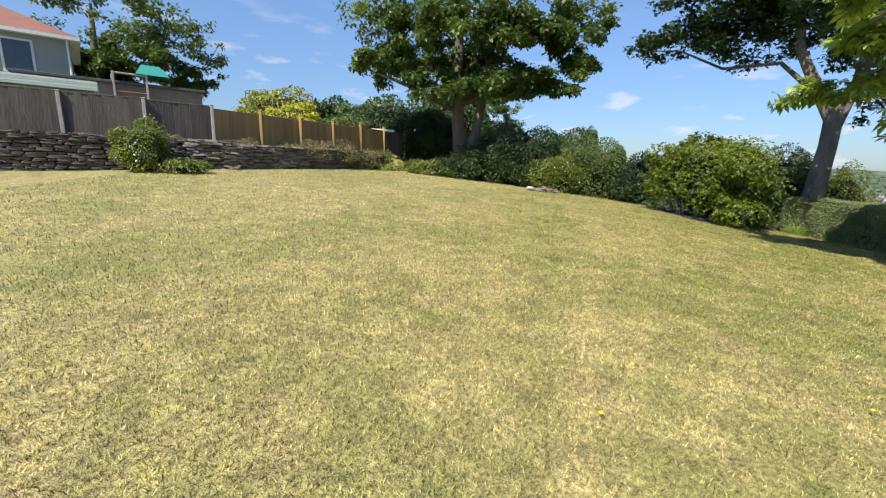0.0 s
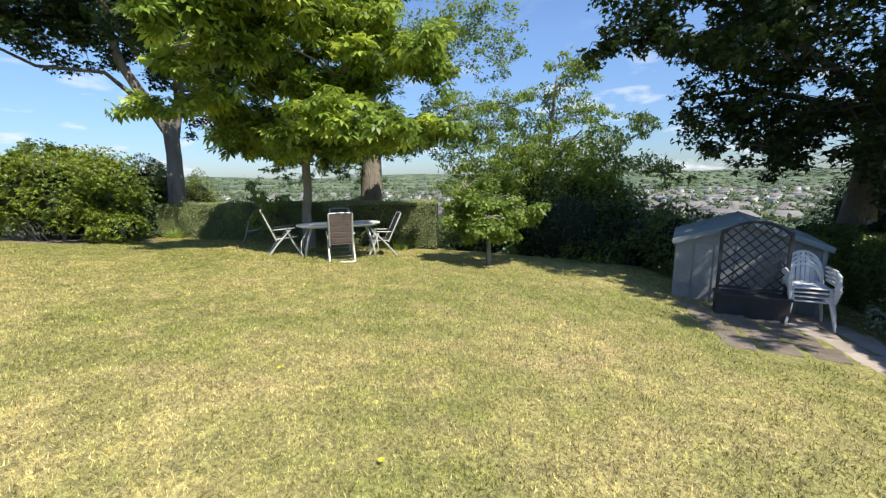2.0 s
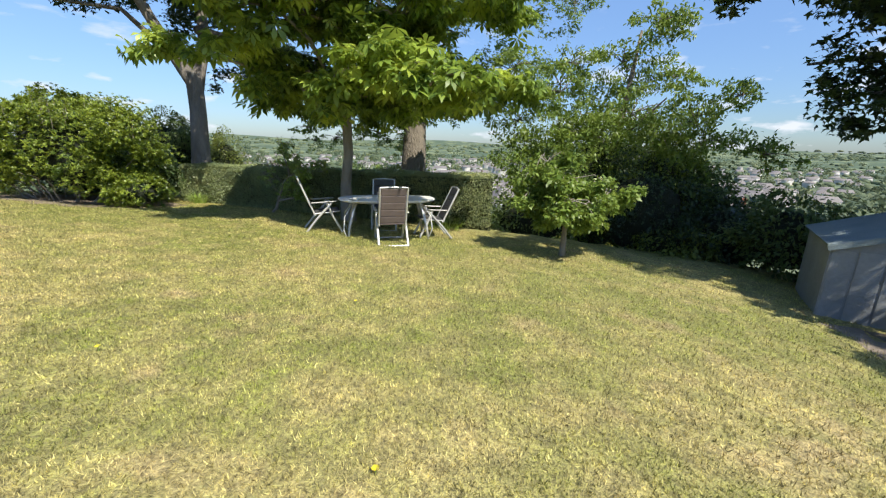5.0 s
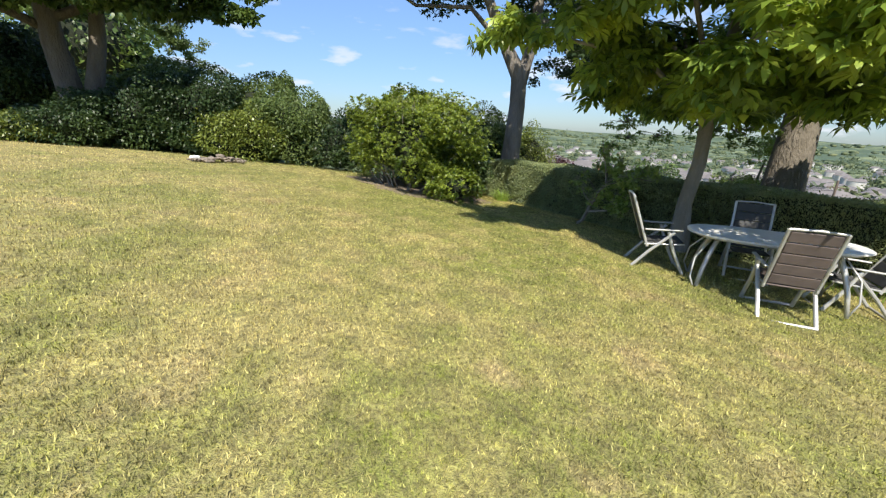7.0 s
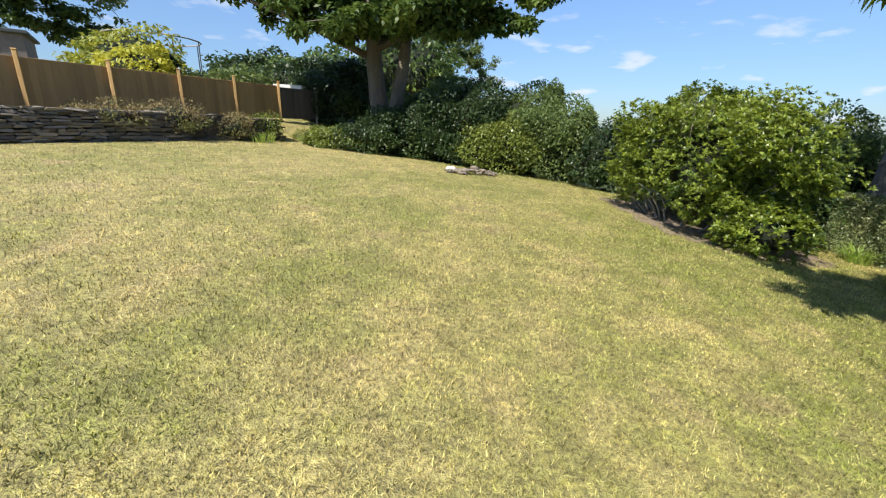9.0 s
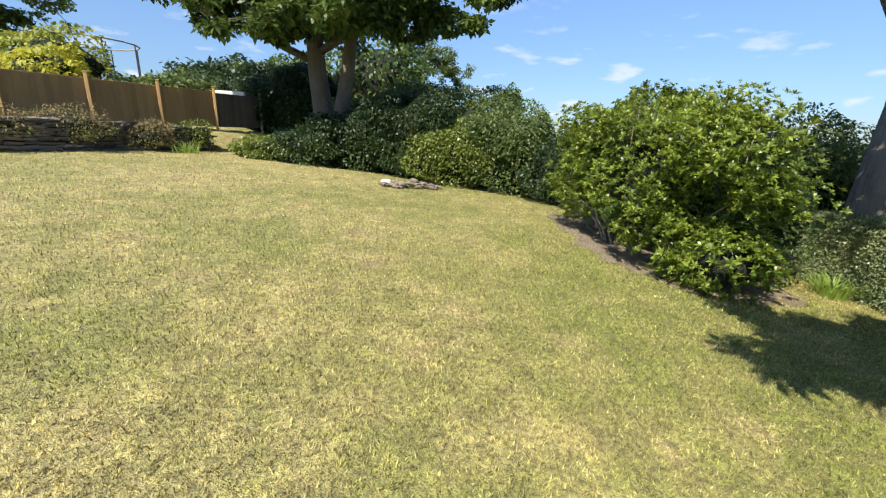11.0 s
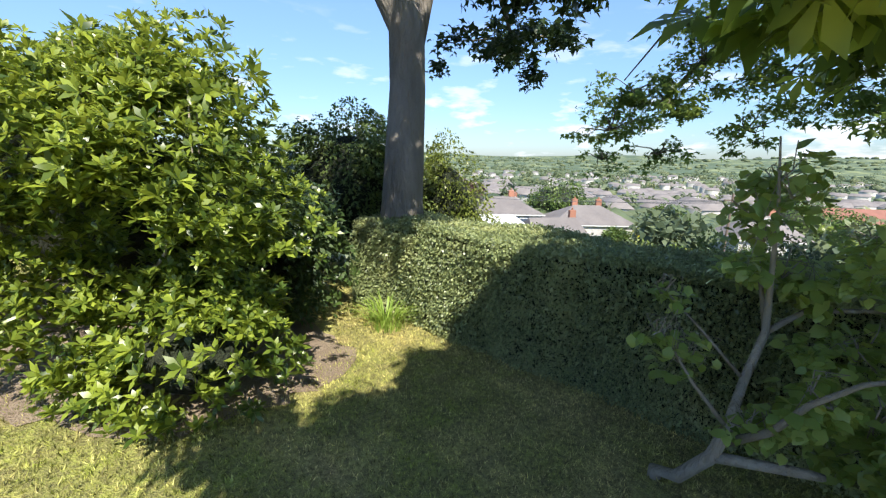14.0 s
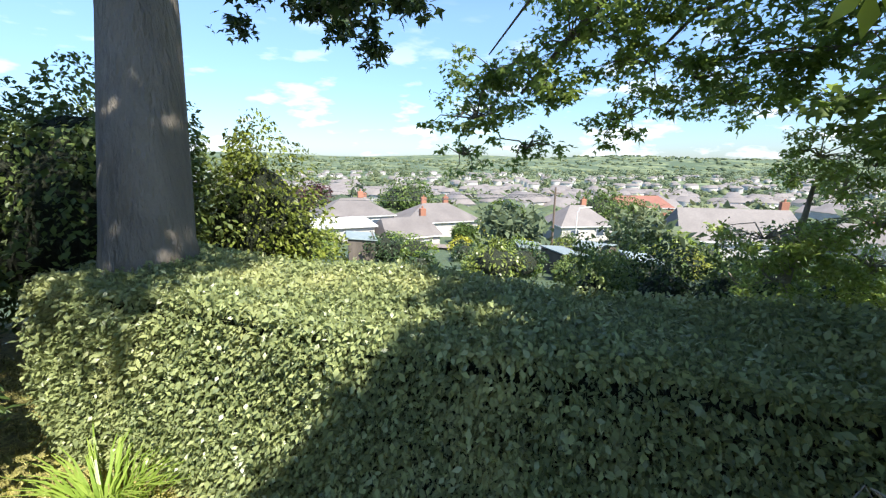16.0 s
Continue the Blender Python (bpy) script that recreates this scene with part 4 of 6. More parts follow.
tree("leaning_sapling", (10.15, 8.98),
     [(10.15, 8.98, gz(10.15, 8.98), 0.030), (10.10, 8.86, -0.12, 0.036), (10.05, 8.72, 0.12, 0.034), (10.06, 8.68, 0.30, 0.026), (10.24, 8.66, 0.50, 0.022), (10.42, 8.62, 0.72, 0.020), (10.35, 8.64, 1.05, 0.013), (10.2, 8.66, 1.4, 0.008), (10.15, 8.7, 1.72, 0.004)],
     [[(10.05, 8.72, 0.12, .030), (10.07, 8.55, 0.16, .027), (10.10, 8.36, 0.20, .024), (10.12, 8.30, 0.20, .018)],
      [(10.05, 8.66, 0.24, .024), (9.95, 8.52, 0.42, .017), (9.92, 8.42, 0.62, .014), (9.95, 8.28, 0.76, .011), (10.1, 8.0, 0.86, .006)],
      [(10.42, 8.62, 0.72, .017), (10.50, 8.48, 0.86, .014), (10.62, 8.20, 0.90, .011), (10.8, 7.85, 0.84, .006)],
      [(10.42, 8.62, 0.72, .014), (10.55, 8.72, 1.1, .009), (10.62, 8.78, 1.5, .004)],
      [(10.06, 8.68, 0.30, .012), (10.02, 8.85, 0.50, .009), (10.0, 9.02, 0.74, .004)], [(10.24, 8.66, 0.50, .010), (10.26, 8.9, 0.72, .007), (10.25, 9.1, 0.90, .004)]],
     [((9.96, 9.03, 0.72), (.12, .14, .14)), ((10.24, 9.1, 0.86), (.14, .13, .10)), ((10.1, 8.94, 0.55), (.12, .12, .12)), ((10.05, 8.6, .34), (.16, .20, .12)), ((10.0, 8.42, .62), (.22, .24, .16)), ((10.15, 8.2, .5), (.26, .28, .20)), ((10.1, 8.05, .86), (.28, .28, .16)),
      ((10.45, 8.25, .68), (.28, .28, .16)), ((10.7, 8.0, 1.0), (.3, .3, .2)), ((10.45, 8.7, 1.2), (.30, .32, .25)), ((10.2, 8.62, 1.45), (.17, .18, .18)), ((10.55, 8.6, 1.0), (.28, .28, .2)), ((10.6, 8.7, 1.5), (.15, .18, .15)), ((10.3, 8.3, 1.15), (.25, .25, .2)), ((10.35, 8.15, .3), (.3, .3, .2)), ((10.0, 8.1, 0.3), (.2, .25, .15))],
     ROUND, 0.066, M_SAPLING, M_BARK_PALE, "leaning grey-barked sapling with many small rounded leaves by the hedge", 17, per=13, tilt=0.5, twigs=0.4)

bush("bank_shrub", (14.7, -0.6), (1.2, 1.5, 2.25), RHOMB, 0.085, M_APPLE, "tall loose light green shrub above the shaded bank", 49, n=11000, lift=0.5, core=0.72, lumps=26, tilt=0.8)
bush("bank_shrub", (14.6, 0.9), (1.3, 1.3, 2.35), RHOMB, 0.09, M_APPLE, "broad light green shrub behind the apple tree", 48, n=9000, lift=0.5, core=0.75, lumps=18)
tree("willowy_tree", (15.2, 0.6),
     [(15.2, 0.6, gz(15.2, 0.6), 0.16), (15.1, 0.6, 0.8, 0.12), (14.9, 0.4, 2.6, 0.09), (14.8, 0.2, 4.8, 0.03)],
     [[(15.0, 0.5, 1.4, .06), (14.2, 1.6, 2.6, .02)], [(15.0, 0.5, 1.8, .06), (14.4, -.6, 3.0, .02)]],
     [((14.2, 3.0, 1.0), (1.3, 1.3, .9)), ((14.2, 1.4, 1.1), (1.3, 1.4, .9)), ((14.6, -0.8, 1.6), (1.1, 1.2, .9)), ((14.6, 2.0, 4.0), (.9, .9, .6)), ((14.6, 3.3, 3.2), (.9, 1.0, .7)), ((14.8, 1.6, 2.0), (1.5, 1.6, 1.0)), ((14.6, .2, 2.6), (1.4, 1.5, 1.0)), ((14.9, 2.8, 1.3), (1.2, 1.2, .8)), ((14.8, .6, 4.0), (1.0, 1.1, .8)), ((14.7, -.3, 5.0), (.9, .9, .45)), ((14.4, -1.4, 2.4), (.9, 1.0, .8)), ((14.8, 3.4, 2.4), (1.2, 1.2, 1.0)), ((14.6, 2.2, 3.2), (1.1, 1.2, .8)),
      ((15.4, -0.4, 4.8), (.6, .9, .5)), ((15.5, -1.0, 3.7), (1.0, 1.2, .7)), ((15.2, 1.0, 2.8), (1.2, 1.3, .8)), ((14.7, -0.6, 2.0), (1.3, 1.4, .8)), ((14.6, 2.1, 2.0), (1.2, 1.2, .8)), ((14.9, -2.5, 3.1), (.8, .9, .5)), ((14.6, -1.7, 1.9), (1.0, 1.1, .8)), ((14.0, 2.5, 0.7), (1.0, 1.0, .6)), ((13.9, -2.9, 1.6), (.7, .8, .5))],
     OVAL, 0.10, M_APPLE, M_BARK, "willowy tree with loose grey-green foliage behind the lawn", 18, per=13, tilt=0.8)

tree("feathery_tree", (15.2, 7.6),
     [(15.2, 7.6, gz(15.2, 7.6), 0.08), (15.2, 7.6, -1.0, 0.06), (15.2, 7.5, 0.4, 0.045), (15.3, 7.4, 1.3, 0.02)],
     [[(15.2, 7.6, -0.4, .03), (14.8, 8.2, 0.3, .012)], [(15.2, 7.5, 0.2, .03), (14.9, 7.8, 0.8, .01)], [(15.2, 7.5, 0.3, .025), (15.4, 6.8, 0.9, .01)]],
     [((15.0, 7.7, 0.2), (.7, .8, .3)), ((14.9, 7.9, 0.7), (.5, .6, .2)), ((15.2, 7.4, 0.6), (.8, .8, .3)), ((15.3, 7.8, -0.4), (.9, .9, .4)), ((15.3, 6.8, .3), (.7, .7, .4)), ((15.3, 7.4, 1.6), (.5, .6, .25)), ((15.0, 7.2, 1.8), (.6, .6, .25)), ((15.2, 7.2, 1.2), (.6, .6, .3)), ((14.8, 7.0, 0.9), (.6, .6, .3)), ((15.4, 7.3, 0.7), (.5, .5, .25)), ((14.9, 7.1, 1.5), (.6, .6, .3)), ((14.8, 7.0, 0.5), (.6, .6, .3)), ((16.1, 7.3, 1.3), (.4, .4, .15))],
     RHOMB, 0.055, M_SAPLING, M_BARK_PALE, "light feathery-leaved young tree beyond the clipped hedge", 19, per=9, tilt=0.5)

# ---- shrubs ----
bush("laurel_bush", (8.36, 13.55), (1.02, 2.4, 1.27), ROSETTE, 0.074, M_LAUREL, "big rounded laurel bush with glossy yellow-green leaves", 21, n=16500, lift=0.56, core=0.66, lumps=230, tilt=0.40, boxy=0.8)
bush("laurel_bush", (8.55, 11.35), (0.62, 0.5, 0.46), ROSETTE, 0.08, M_LAUREL, "low outer laurel boughs over bare soil", 22, n=900, lift=0.5, core=0.6, lumps=9, tilt=0.5)
NORTH = [((9.75, 13.1), (0.7, 1.1, 0.85), M_DARK, .09, "dark shrub between laurel and hedge"), ((7.0, 18.9), (1.5, 1.2, 1.35), M_SHRUB, .10, "shaggy green shrub in the bed along the lawn"), ((5.3, 18.9), (1.4, 0.9, 0.95), M_IVY, .10, "spreading ivy-like shrub with pale leaf edges"),
         ((4.2, 20.2), (1.8, 1.4, 1.45), M_DARK, .12, "dark evergreen shrub in the border"), ((2.2, 20.3), (1.6, 1.1, 1.05), M_DARK, .12, "dark shaded shrub below the sycamore"),
         ((6.2, 20.6), (1.8, 1.4, 1.75), M_SHRUB, .12, "tall leafy shrub in the border"), ((8.4, 18.0), (1.3, 1.3, 1.1), M_DARK, .11, "dark shrub close to the laurel"),
         ((-0.3, 20.1), (1.1, 0.8, 0.45), M_IVY, .10, "low spreading shrub with pale leaves at the lawn corner"), ((0.9, 19.9), (1.2, 0.9, 0.65), M_DARK, .10, "low dark shrub at the foot of the sycamore"),
         ((2.9, 23.4), (2.4, 1.6, 1.9), M_SHRUB, .14, "overgrown light green shrub behind the border"), ((-1.2, 24.6), (2.0, 1.4, 1.5), M_DARK, .14, "large shrub behind the sycamore"),
         ((10.3, 15.6), (1.1, 1.6, 1.1), M_DARK, .10, "dark shrub behind the laurel"), ((12.3, 15.0), (1.1, 1.5, 1.5), M_SHRUB, .09, "leafy green shrub behind the tall tree"), ((13.3, 13.5), (0.75, 0.8, (1.75 - gz(13.3, 13.5)) / 1.8), M_IVY, .07, "upright light green shrub beside the tall trunk")]
for k, (at, r, mt, s, lab) in enumerate(NORTH):
    bush("border_shrub", at, r, RHOMB, s * 0.8, mt, lab, 30 + k, n=int(14000 * r[0] * max(1, r[2])), lift=0.5, core=0.82, lumps=12)
EAST = [((13.6, 2.6), (1.0, 1.6, 1.0), M_SHRUB, .09, "yellow-green shrub behind the apple tree"), ((13.3, -0.1), (1.25, 1.6, 1.45), M_DARK, .08, "dense dark clipped shrub beyond the lawn"),
        ((13.4, -2.2), (1.3, 1.5, 1.05), M_DARK, .10, "dark shrub near the shed"), ((11.6, -2.9), (0.9, 1.0, 0.95), M_SHRUB, .10, "dark open shrub beside the shed"), ((14.6, -1.4), (1.4, 1.4, 1.7), M_SHRUB, .12, "tall loose shrub above the dark bushes"),
        ((12.9, -0.9), (0.9, 1.2, 0.5), M_IVY, .09, "low pale-leaved shrub on the shaded bank"), ((16.4, 5.2), (0.9, 1.1, 1.1), M_APPLE, .09, "straggling shrub on the slope behind the hedge"),
        ((12.9, -8.8), (1.6, 1.8, 1.5), M_DARK, .12, "ivy-dark mass round the shade tree"), ((10.0, -9.9), (0.9, 1.0, 0.9), M_APPLE, .09, "yellow-green shrub behind the hedge"), ((11.9, -11.9), (1.6, 1.6, 1.5), M_SHRUB, .12, "tall green shrub beyond the hedge"), ((9.3, -10.6), (0.8, 0.9, 1.0), M_ORANGE, .08, "orange-flowering shrub beside the hedge"), ((12.2, -13.5), (1.6, 1.8, 1.2), M_ORANGE, .10, "orange-flowering shrub beyond the hedge"), ((10.4, -11.0), (1.3, 1.4, 1.0), M_SHRUB, .10, "light green shrub beyond the hedge")]
for k, (at, r, mt, s, lab) in enumerate(EAST):
    bush("bank_shrub", at, r, RHOMB, s, mt, lab, 50 + k, n=int(5200 * r[0] * max(1, r[2])), lift=0.5, core=0.72, lumps=12)
bush("bank_shrub", (12.6, -7.6), (1.2, 1.3, 2.0), RHOMB, 0.085, M_DARK, "tall dark ivy growth beside the shade tree", 78, n=9000, lift=0.5, core=0.8, lumps=16)
bush("verge_shrub", (6.0, -4.3), (0.55, 0.42, 0.42), OVAL, 0.075, M_APPLE, "light green leafy shrub growing out of the hedge", 76, n=1800, lift=0.6, core=0.7, lumps=9)
bush("verge_shrub", (7.1, -4.35), (0.32, 0.25, 0.26), RHOMB, 0.06, M_PALELEAF, "small silvery-leaved sprig at the hedge foot", 77, n=260, lift=0.6, core=0.3, lumps=7)
for k, (x, y, r, h, mt) in enumerate(((16.3, 9.6, 0.7, 1.13, M_SHRUB), (16.7, 8.5, 0.9, 1.23, M_DARK), (16.6, 7.7, 0.9, 1.26, M_SHRUB), (16.4, 7.1, 1.0, 1.3, M_SHRUB), (15.7, 6.7, 0.9, 1.28, M_APPLE), (17.8, 9.0, 0.7, 1.37, M_SHRUB))):
    bush("slope_bush", (x, y), (r, r * 0.9, h), RHOMB, 0.07, mt, "straggling garden bush just beyond the clipped hedge", 240 + k, n=4200, lift=0.5, core=0.7, lumps=14, tilt=0.8)
bush("ivy_mound", (-7.9, 11.1), (0.66, 0.55, 0.64), RHOMB, 0.06, M_IVY, "ivy-covered stump with a dense mound of leaves by the stone wall", 70, n=9500, lift=0.55, core=0.85, lumps=6)
bush("ivy_mound", (-7.2, 11.2), (0.9, 0.5, 0.25), OVAL, 0.08, M_IVY, "low trailing ivy at the foot of the wall", 71, n=2200, lift=0.3, core=0.8, lumps=6)
bush("golden_shrub", (-8.2, 21.6), (1.8, 1.5, 1.15), RHOMB, 0.16, M_GOLDGREEN, "golden-leaved shrub behind the fence", 72, n=5000, lift=0.9, core=0.82)
bush("golden_shrub", (-7.0, 19.8), (1.2, 1.0, 0.7), RHOMB, 0.14, M_GOLD, "bright yellow low shrub behind the fence", 73, n=3000, lift=1.1, core=0.82)
bush("garden_shrub", (-6.0, 24.0), (2.2, 1.6, 0.85), RHOMB, 0.18, M_SHRUB, "green shrub behind the fence", 74, n=5000, lift=0.8, core=0.82)
bush("garden_shrub", (-3.6, 26.5), (2.8, 1.8, 1.25), RHOMB, 0.2, M_DARK, "dark green shrub behind the fence end", 75, n=6000, lift=0.7, core=0.82)


M_SCRUB = leafy("dry_scrub", (0.20, 0.15, 0.07), (0.30, 0.25, 0.11), (0.14, 0.17, 0.05), gloss=0.8, through=0.25, scale=1.5)
for k, (x, y, r, mt, lab) in enumerate(((-3.6, 18.7, (.9, .6, .42), M_SCRUB, "dry brown scrub over the wall end"), (-4.6, 17.4, (1.2, .6, .52), M_SCRUB, "brown dead growth hanging over the wall"), (-5.4, 16.1, (1.1, .55, .42), M_SCRUB, "dry grassy growth along the wall top"),
                                        (-3.0, 20.0, (.7, .6, .45), M_IVY, "bright leafy weeds at the fence end"), (-1.5, 21.2, (.8, .6, .32), M_IVY, "pale-leaved low shrub at the border corner"), (-7.0, 14.2, (.8, .4, .22), M_SCRUB, "dry grass along the wall top"), (-8.6, 12.8, (.9, .4, .18), M_SCRUB, "thin dry grass below the fence"), (-10.3, 11.4, (1.0, .4, .18), M_SCRUB, "thin dry grass on the wall bank"))):
    bush("bank_scrub", (x, y), r, RHOMB, 0.05, mt, lab, 200 + k, n=4200, lift=0.5, core=0.7, lumps=12, tilt=1.0, turn=0)


def hedge(name, line, width, top, leaf, size, material, label, seed, density, far_side=1, back=0.15):
    """A clipped hedge along a line: an inner mass coloured dark as shade, and leaves all over its sides and top."""
    rng = np.random.default_rng(seed)
    x0, y0 = line[0]
    root = thing(name, (x0, y0), 0, label, "hedge", z=0.0)
    core = bmesh.new()
    pts, outs = [], []
    for (ax, ay), (bx, by) in zip(line, line[1:]):
        ln = math.hypot(bx - ax, by - ay)
        tx, ty = (bx - ax) / ln, (by - ay) / ln
        nx, ny = -ty, tx
        mx, my = (ax + bx) / 2, (ay + by) / 2
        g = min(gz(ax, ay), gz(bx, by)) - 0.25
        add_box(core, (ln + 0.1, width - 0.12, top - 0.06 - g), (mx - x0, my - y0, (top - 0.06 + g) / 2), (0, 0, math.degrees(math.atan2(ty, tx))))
        n = int(density * ln)
        for side in (-1, 1, 0):
            m = int(n * (back if side == far_side else 1.0 if side in (-1, 1) else width) * (1.0 if (mx - 9.5) ** 2 + (my - 10) ** 2 < 14 or seed == 82 else 0.55))
            s = rng.uniform(-0.05, ln + 0.05, m)
            if side in (-1, 1):
                h = rng.uniform(0, 1, m)
                cx, cy = ax + tx * s, ay + ty * s
                base = np.array([gz(p, q) for p, q in zip(cx[::50], cy[::50])]).repeat(50)[:m]
                z = base + 0.03 + h * (top - base)
                w = side * (width / 2 + 0.035 * np.sin(s * 5.1 + h * 4) + rng.normal(0, 0.03, m)) * (1 - 0.12 * (h > 0.93))
                pts.append(np.column_stack([cx + nx * w - x0, cy + ny * w - y0, z]))
                outs.append(np.tile([nx * side, ny * side, 0.3], (m, 1)))
            elif side == 0:
                w = rng.uniform(-width / 2, width / 2, m)
                z = top + 0.03 * np.sin(s * 3 + w * 4) + rng.normal(0, 0.02, m)
                pts.append(np.column_stack([ax + tx * s + nx * w - x0, ay + ty * s + ny * w - y0, z]))
                outs.append(rng.normal(size=(m, 3)))
    part("inner_growth", core, M_SHADECORE, root)
    leaves("foliage", np.concatenate(pts), size, leaf, material, root, rng, 0.85, out=np.concatenate(outs))
    return root


hedge("clipped_hedge", [(11.15, 12.6), (11.22, 10.6), (11.35, 8.6), (11.75, 6.4), (12.3, 3.7)], 0.95, 0.84, RHOMB, 0.030, M_HEDGE, "long clipped privet hedge closing the lawn above the valley", 81, 17500)
hedge("clipped_hedge", [(11.1, -5.6), (9.7, -5.75), (8.4, -5.6), (5.4, -4.55), (2.6, -3.9)], 1.1, 0.38, RHOMB, 0.050, M_SHADEHEDGE, "shaggy clipped hedge running from the shed along the lawn", 82, 6500, far_side=1)

# ---- garden table and chairs ----


def table(at, turn):
    root = thing("garden_table", at, turn, "oval garden table with pale top and curved metal legs", "table")
    bm = bmesh.new()
    ring = []
    for k in range(36):
        a = k * 2 * math.pi / 36
        c, s = math.cos(a), math.sin(a)
        ring.append((0.98 * math.copysign(abs(c) ** 0.75, c), 0.5 * math.copysign(abs(s) ** 0.75, s)))
    lo = [bm.verts.new((x, y, 0.765)) for x, y in ring]
    hi = [bm.verts.new((x, y, 0.79)) for x, y in ring]
    bm.faces.new(lo[::-1]); bm.faces.new(hi)
    for k in range(36):
        bm.faces.new((lo[k], lo[(k + 1) % 36], hi[(k + 1) % 36], hi[k]))
    bmesh.ops.bevel(bm, geom=[e for e in bm.edges if abs(e.verts[0].co.z - e.verts[1].co.z) < 1e-5], offset=0.006, segments=1, affect="EDGES")
    part("tabletop", bm, M_TABLE, root)
    bm = bmesh.new()
    add_tube(bm, [(0.9 * x, 0.88 * y, 0.745) for x, y in ring] + [(0.9 * ring[0][0], 0.88 * ring[0][1], 0.745)], 0.014, 6, False)
    part("rim_rail", bm, M_ALU, root)
    for sx in (-1, 1):
        for sy in (-1, 1):
            pts = [(sx * 0.62, sy * 0.18, 0.75), (sx * 0.70, sy * 0.26, 0.52), (sx * 0.76, sy * 0.34, 0.28), (sx * 0.80, sy * 0.40, 0.0)]
            part("leg", tube(pts, [0.027, 0.030, 0.027, 0.024], 8), M_ALU, root, smooth=True)
            pts = [(sx * 0.66, sy * 0.12, 0.75), (sx * 0.86, sy * 0.30, 0.45), (sx * 0.88, sy * 0.38, 0.2), (sx * 0.80, sy * 0.41, 0.02)]
            part("leg_brace", tube(pts, 0.012, 6), M_ALU, root, smooth=True)
    return root


table((9.05, 5.22), -60)


def folding_chair(at, turn, sling, label, recline=20):
    """Faces local +x."""
    root = thing("folding_chair", at, turn, label, "chair", "chairs round the table")
    c, s = math.cos(radians(recline)), math.sin(radians(recline))

    def back(u, y, o=0.0):
        return (-0.24 - s * u - o * c, y, 0.40 + c * u - o * s)
    for y in (-0.27, 0.27):
        part("leg", tube([(0.30, y, 0.0), (0.12, y, 0.34), (0.02, y, 0.60)], 0.023, 8), M_ALU, root)
        part("leg", tube([(-0.42, y, 0.0), (-0.20, y, 0.28), (0.10, y, 0.60)], 0.023, 8), M_ALU, root)
        part("armrest", box((0.50, 0.05, 0.022), (-0.05, y * 1.06, 0.625), (0, -3, 0), 0.008), M_ALU, root)
        part("back_rail", tube([back(-0.05, y * 0.92), back(0.35, y * 0.92), back(0.73, y * 0.92)], 0.019, 8), M_ALU, root)
        part("seat_rail", tube([(-0.26, y * 0.92, 0.385), (0.26, y * 0.92, 0.43)], 0.013, 8), M_ALU, root)
    part("crossbar", tube([(-0.42, -0.27, 0.015), (-0.42, 0.27, 0.015)], 0.017, 8), M_ALU, root)
    part("crossbar", tube([(0.30, -0.27, 0.015), (0.30, 0.27, 0.015)], 0.017, 8), M_ALU, root)
    part("top_rail", tube([back(0.73, -0.25), back(0.745, 0), back(0.73, 0.25)], 0.015, 8), M_ALU, root)
    bm = bmesh.new()
    for u0, u1 in ((0.02, 0.15), (0.16, 0.29), (0.30, 0.43), (0.44, 0.57), (0.58, 0.71)):
        p = back((u0 + u1) / 2, 0)
        add_box(bm, (0.024, 0.455, u1 - u0 + 0.004), p, (0, -recline, 0), 0.009)
    part("backrest", bm, sling, root)
    bm = bmesh.new()
    for x in (-0.19, -0.06, 0.07, 0.20):
        add_box(bm, (0.128, 0.455, 0.024), (x, 0, 0.415 + x * 0.09), (0, -5, 0), 0.009)
    part("seat", bm, sling, root)
    return root


folding_chair((8.45, 4.87), 32, M_SLING, "reclining folding chair with brown padded sling beside the table", 20)
folding_chair((8.68, 6.45), -52, M_SLING2, "reclining folding chair with dark mesh sling at the table end", 22)
folding_chair((9.86, 5.68), 205, M_SLING2, "reclining folding chair with dark mesh sling between table and hedge", 18)
folding_chair((9.68, 4.50), 122, M_SLING2, "reclining folding chair tipped back at the far table end", 26)

# ---- shed, trellis, stacked chairs, paving ----


def shed(at, turn):
    """Front gable faces local -x; width along y."""
    root = thing("garden_shed", at, turn, "small weathered grey shed with low pitched roof beside the hedge", "shed", z=gz(*at) - 0.03)
    w, d, e, r = 1.02, 1.7, 1.12, 1.48
    bm = bmesh.new()
    sec = [(-w, 0), (w, 0), (w, e), (0, r), (-w, e)]
    f = [bm.verts.new((0, y, z)) for y, z in sec]
    b = [bm.verts.new((d, y, z)) for y, z in sec]
    bm.faces.new(f); bm.faces.new(b[::-1])
    for k in range(5):
        bm.faces.new((f[k], f[(k + 1) % 5], b[(k + 1) % 5], b[k]))
    bmesh.ops.recalc_face_normals(bm, faces=bm.faces[:])
    part("wall", bm, M_SHED, root)
    ang = math.degrees(math.atan2(r - e, w))
    ln = math.hypot(w, r - e) + 0.09
    for s in (-1, 1):
        part("roof_slope", box((d + 0.16, ln, 0.03), (d / 2, s * w * 0.52, (e + r) / 2 + 0.015), (-s * ang, 0, 0), 0.004), M_SHEDROOF, root)
        part("barge_board", box((0.02, ln, 0.07), (-0.09, s * w * 0.52, (e + r) / 2 - 0.02), (-s * ang, 0, 0)), M_SHEDROOF, root)
        part("corner_batten", box((0.03, 0.05, e - 0.02), (-0.017, s * (w - 0.03), e / 2)), M_SHED, root)
    for k in range(7):
        part("board", box((0.014, 0.27, 1.05), (-0.009, -0.9 + k * 0.3, 0.54), bevel=0.003), M_SHED, root)
    return root


